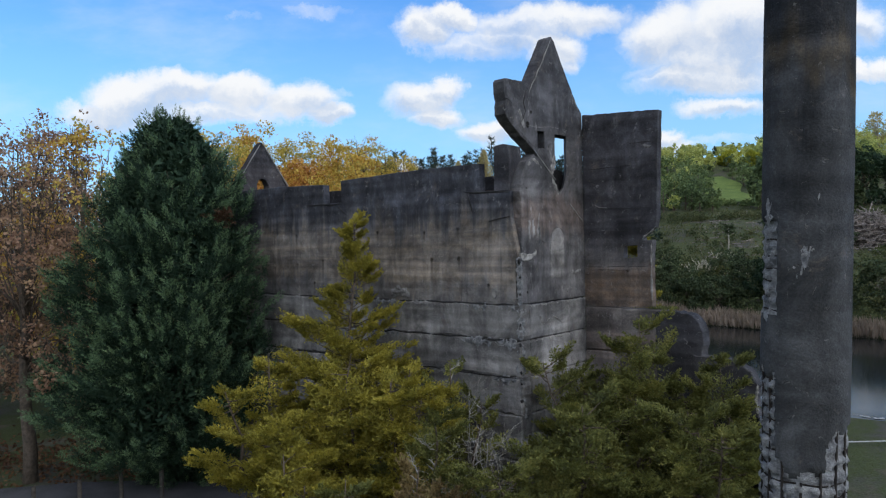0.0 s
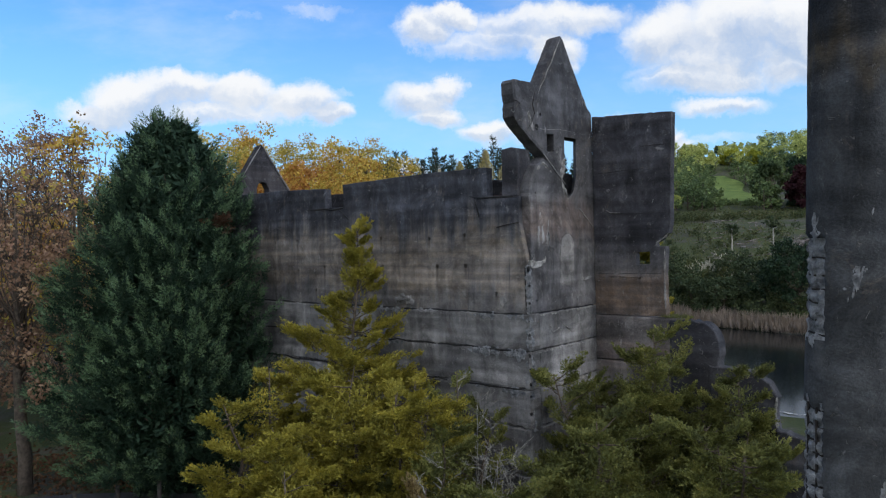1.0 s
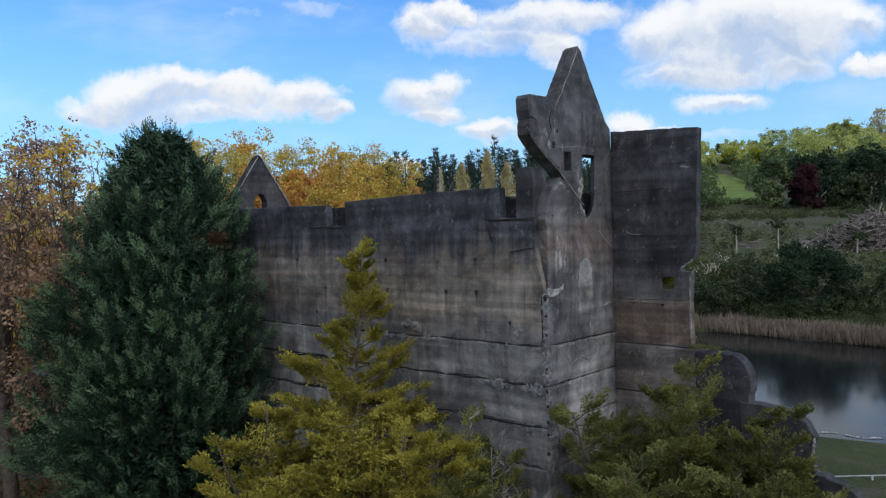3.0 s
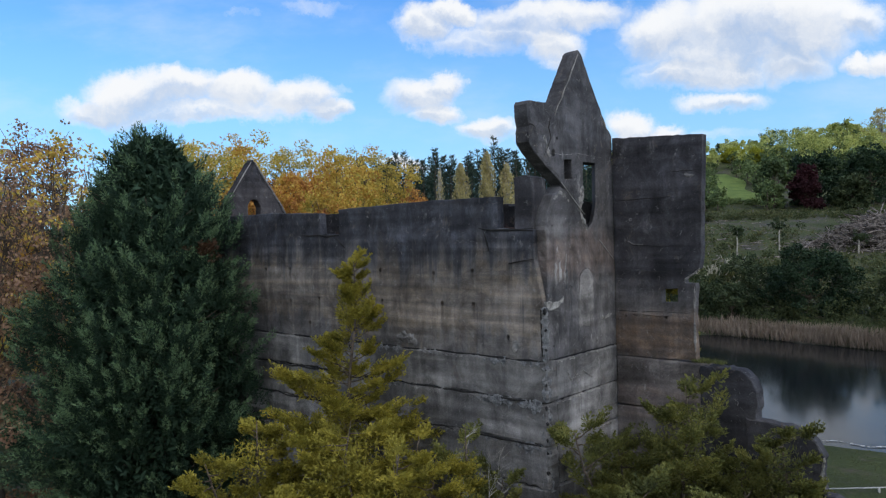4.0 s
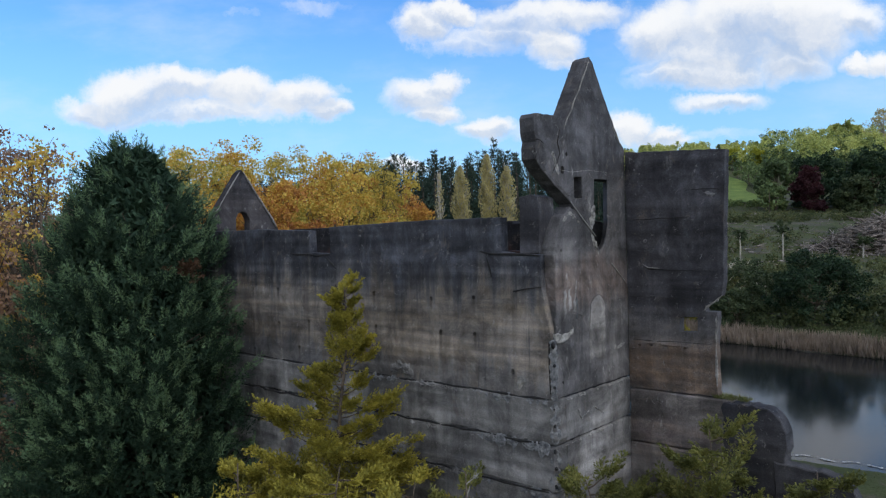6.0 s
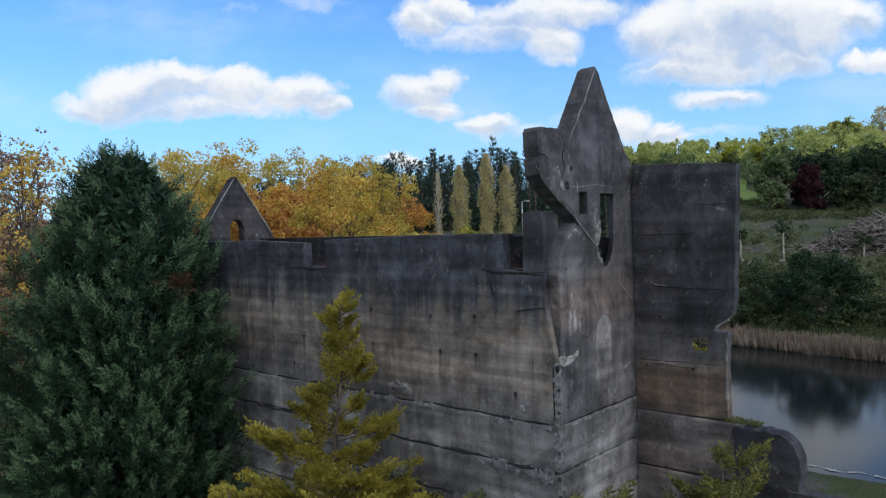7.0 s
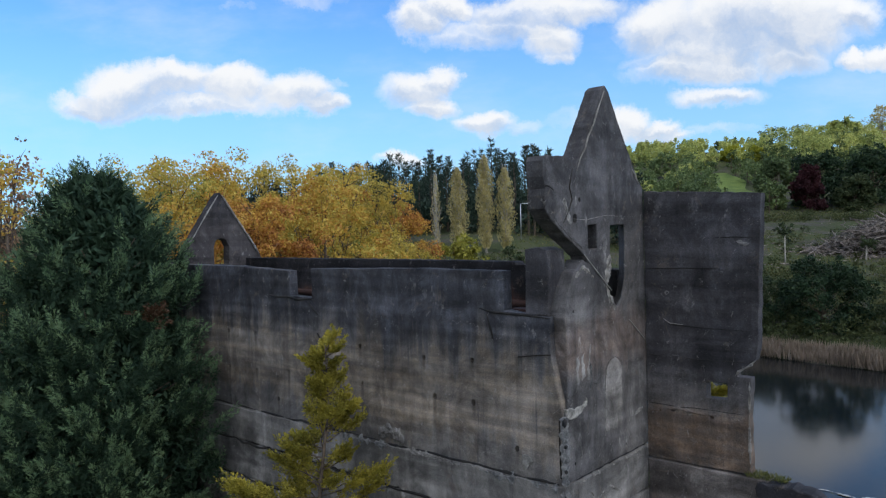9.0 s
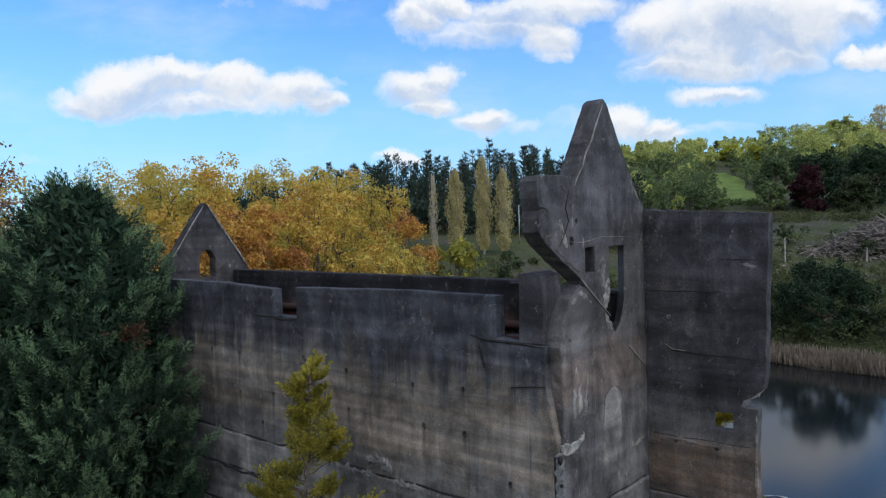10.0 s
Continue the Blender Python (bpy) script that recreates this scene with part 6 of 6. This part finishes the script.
for x, y in ((-25.2, 9.55), (-24.8, 10.9), (-24.0, 12.1), (-25.8, 8.2)):
    fence_post(x, y)
Q = []
for i in range(3000):
    t = rng.random()
    x, y = -38 + 10 * t + rng.normal() * 2.0, 8 + 7 * t + rng.normal() * 2.0
    Q.append((x, y, 0.36 + 0.1 * noise.noise(Vector((x * 0.12, y * 0.12, 0)))))
P = np.array(Q)
litter = bare("leaf_litter", "fallen orange leaves along the lane", "leaf litter", kind="stuff")
quads("leaves", blades(P, np.stack([rng.normal(size=len(P)), rng.normal(size=len(P)), np.abs(rng.normal(size=len(P))) * 0.3], 1), 0.18, 0.14), L_LITTER, litter)

# low rail and pale rim down by the water
rail = bare("white_rail", "low white rail on short posts across the grass", "rail", at=(-6.1, 35.2, 0.3))
tube("rail_bar", [(-8.2, 33.35, 0.48), (-6.1, 35.22, 0.48), (-3.0, 38.0, 0.48)], [0.03] * 3, M_WHITE, rail, "", 8)
for x, y in ((-8.1, 33.44), (-6.1, 35.22), (-3.1, 37.9)):
    tube("rail_post", [(x, y, 0.1), (x, y, 0.48)], [0.05, 0.05], M_WHITE, rail, "", 8)

line = []
for i in range(60):
    sd = 14.5 + i * 0.2
    q = FWD * (37.15 - 0.72 * (sd - 20) + 0.25 * math.sin(i * 0.7)) + RGT * sd + Vector((0, 2, 0))
    line.append((q.x, q.y, 0.06))
rim = bare("shore_rim", "pale dried mud and foam along the waterline", "shore", kind="stuff")
ragged_band("mud_rim", line, (0, 0, 1), 0.11, 0.03, M_WHITE, rim, "", 12.0, 0.35, 1.5)

# grazed clearing among the hill trees; its sunlight is put into the brighter grass
m_pad, g, p = material("sunlit_grazed_grass")
n1, n2 = g.noise(p, 0.25, 5.0), g.noise(p, 3.0, 5.0)
col = g.mix(g.ramp(n1, 0.3, 0.7), (0.085, 0.125, 0.034, 1), (0.145, 0.19, 0.05, 1))
col = g.mix(1.0, col, g.mix(n2, (0.7, 0.7, 0.7, 1), (1.3, 1.3, 1.3, 1)), "MULTIPLY")
finish(g, col, 0.95, n2, 0.5, 0.1, 0.1)
pv, pf = [], []
for i in range(13):
    for j in range(9):
        d = 216 + i * 5.4
        s = d * (0.378 + (0.074 - 0.004 * i) * j / 8 + 0.007 * math.sin(i * 0.9))
        q = FWD * d + RGT * s + Vector((0, 2, 0))
        pv.append((q.x, q.y, float(ground_z(np.array(q.x), np.array(q.y))) + 0.55))
for i in range(12):
    for j in range(8):
        a = i * 9 + j
        pf.append((a, a + 9, a + 10, a + 1))
tagged(mesh_from("paddock", pv, pf, m_pad, None, "", True), "grazed clearing on the wooded hillside, sunlight put into its green", "paddock", kind="structure")

# low scrub scattered over the pasture
Q = []
for i in range(430):
    d, t = rng.uniform(86, 150), rng.uniform(0.28, 0.78)
    if d > 120 and rng.random() < 0.6:
        continue
    q = FWD * d + RGT * (d * t) + Vector((0, 2, 0))
    zb = float(ground_z(np.array(q.x), np.array(q.y)))
    h = rng.uniform(0.7, 2.6)
    Q.append(crown_quads(q.x, q.y, zb - 0.3, h, h * 0.85, 130, 0.34, 9))
for i in range(120):
    d, t = rng.uniform(52, 112), rng.uniform(-0.12, 0.22)
    q = FWD * d + RGT * (d * t) + Vector((0, 2, 0))
    zb = float(ground_z(np.array(q.x), np.array(q.y)))
    h = rng.uniform(1.0, 3.0)
    Q.append(crown_quads(q.x, q.y, zb - 0.4, h, h * 0.8, 170, 0.34, 9))
for i in range(150):
    d, t = rng.uniform(168, 178), rng.uniform(0.30, 0.82)
    q = FWD * d + RGT * (d * t) + Vector((0, 2, 0))
    h = rng.uniform(1.6, 2.8)
    Q.append(crown_quads(q.x, q.y, float(ground_z(np.array(q.x), np.array(q.y))) - 0.4, h, h * 0.9, 110, 0.4, 9))
for i in range(210):
    s = rng.uniform(18, 66)
    d = float(lake_far(np.array(s))) + rng.uniform(3.0, 20.0)
    q = FWD * d + RGT * s + Vector((0, 2, 0))
    h = rng.uniform(1.0, 2.6)
    Q.append(crown_quads(q.x, q.y, float(ground_z(np.array(q.x), np.array(q.y))) - 0.3, h, h * 0.95, 150, 0.3, 9))
scrub = bare("pasture_scrub", "low grey-green scrub scattered over the pasture", "scrub", kind="stuff")
quads("clumps", np.concatenate(Q), foliage("mixed_scrub", [(0.024, 0.036, 0.018), (0.062, 0.078, 0.032), (0.14, 0.138, 0.062)], 0.06, 0.25), scrub)

# cut branches strewn over the pasture below the heap
sv, sf = [], []
for i in range(380):
    d, t = rng.uniform(118, 190), rng.uniform(0.36, 0.8)
    q = FWD * d + RGT * (d * t) + Vector((0, 2, 0))
    q.z = float(ground_z(np.array(q.x), np.array(q.y))) + 0.25
    w = Vector((rng.normal(), rng.normal(), rng.normal() * 0.2)).normalized() * rng.uniform(0.5, 1.8)
    rr = rng.uniform(0.05, 0.13)
    tube_into(sv, sf, [q - w, q + w], [rr, rr * 0.5], 4)
tagged(mesh_from("felled_branches", sv, sf, bpy.data.materials["cut_branches"]), "grey felled branches strewn over the pasture", "branches", kind="stuff")

# moss and grass rooted along the broken stub and the foot of the wing
mv = []
for i in range(420):
    x = rng.uniform(-7.75, -6.9)
    mv.append((x, REAR - 0.1 + rng.uniform(0, 0.4), 7.74 + 0.10 * max(0.0, noise.noise(Vector((x * 3, 0, 0))))))
P = np.array(mv)
moss = bare("moss_growth", "yellow-green grass and moss on the broken wall top", "moss", kind="stuff")
quads("blades", blades(P, np.stack([rng.normal(size=len(P)) * 0.5, rng.normal(size=len(P)) * 0.5, np.ones(len(P))], 1), rng.uniform(0.05, 0.16, len(P)), 0.02), L_GRASS, moss)
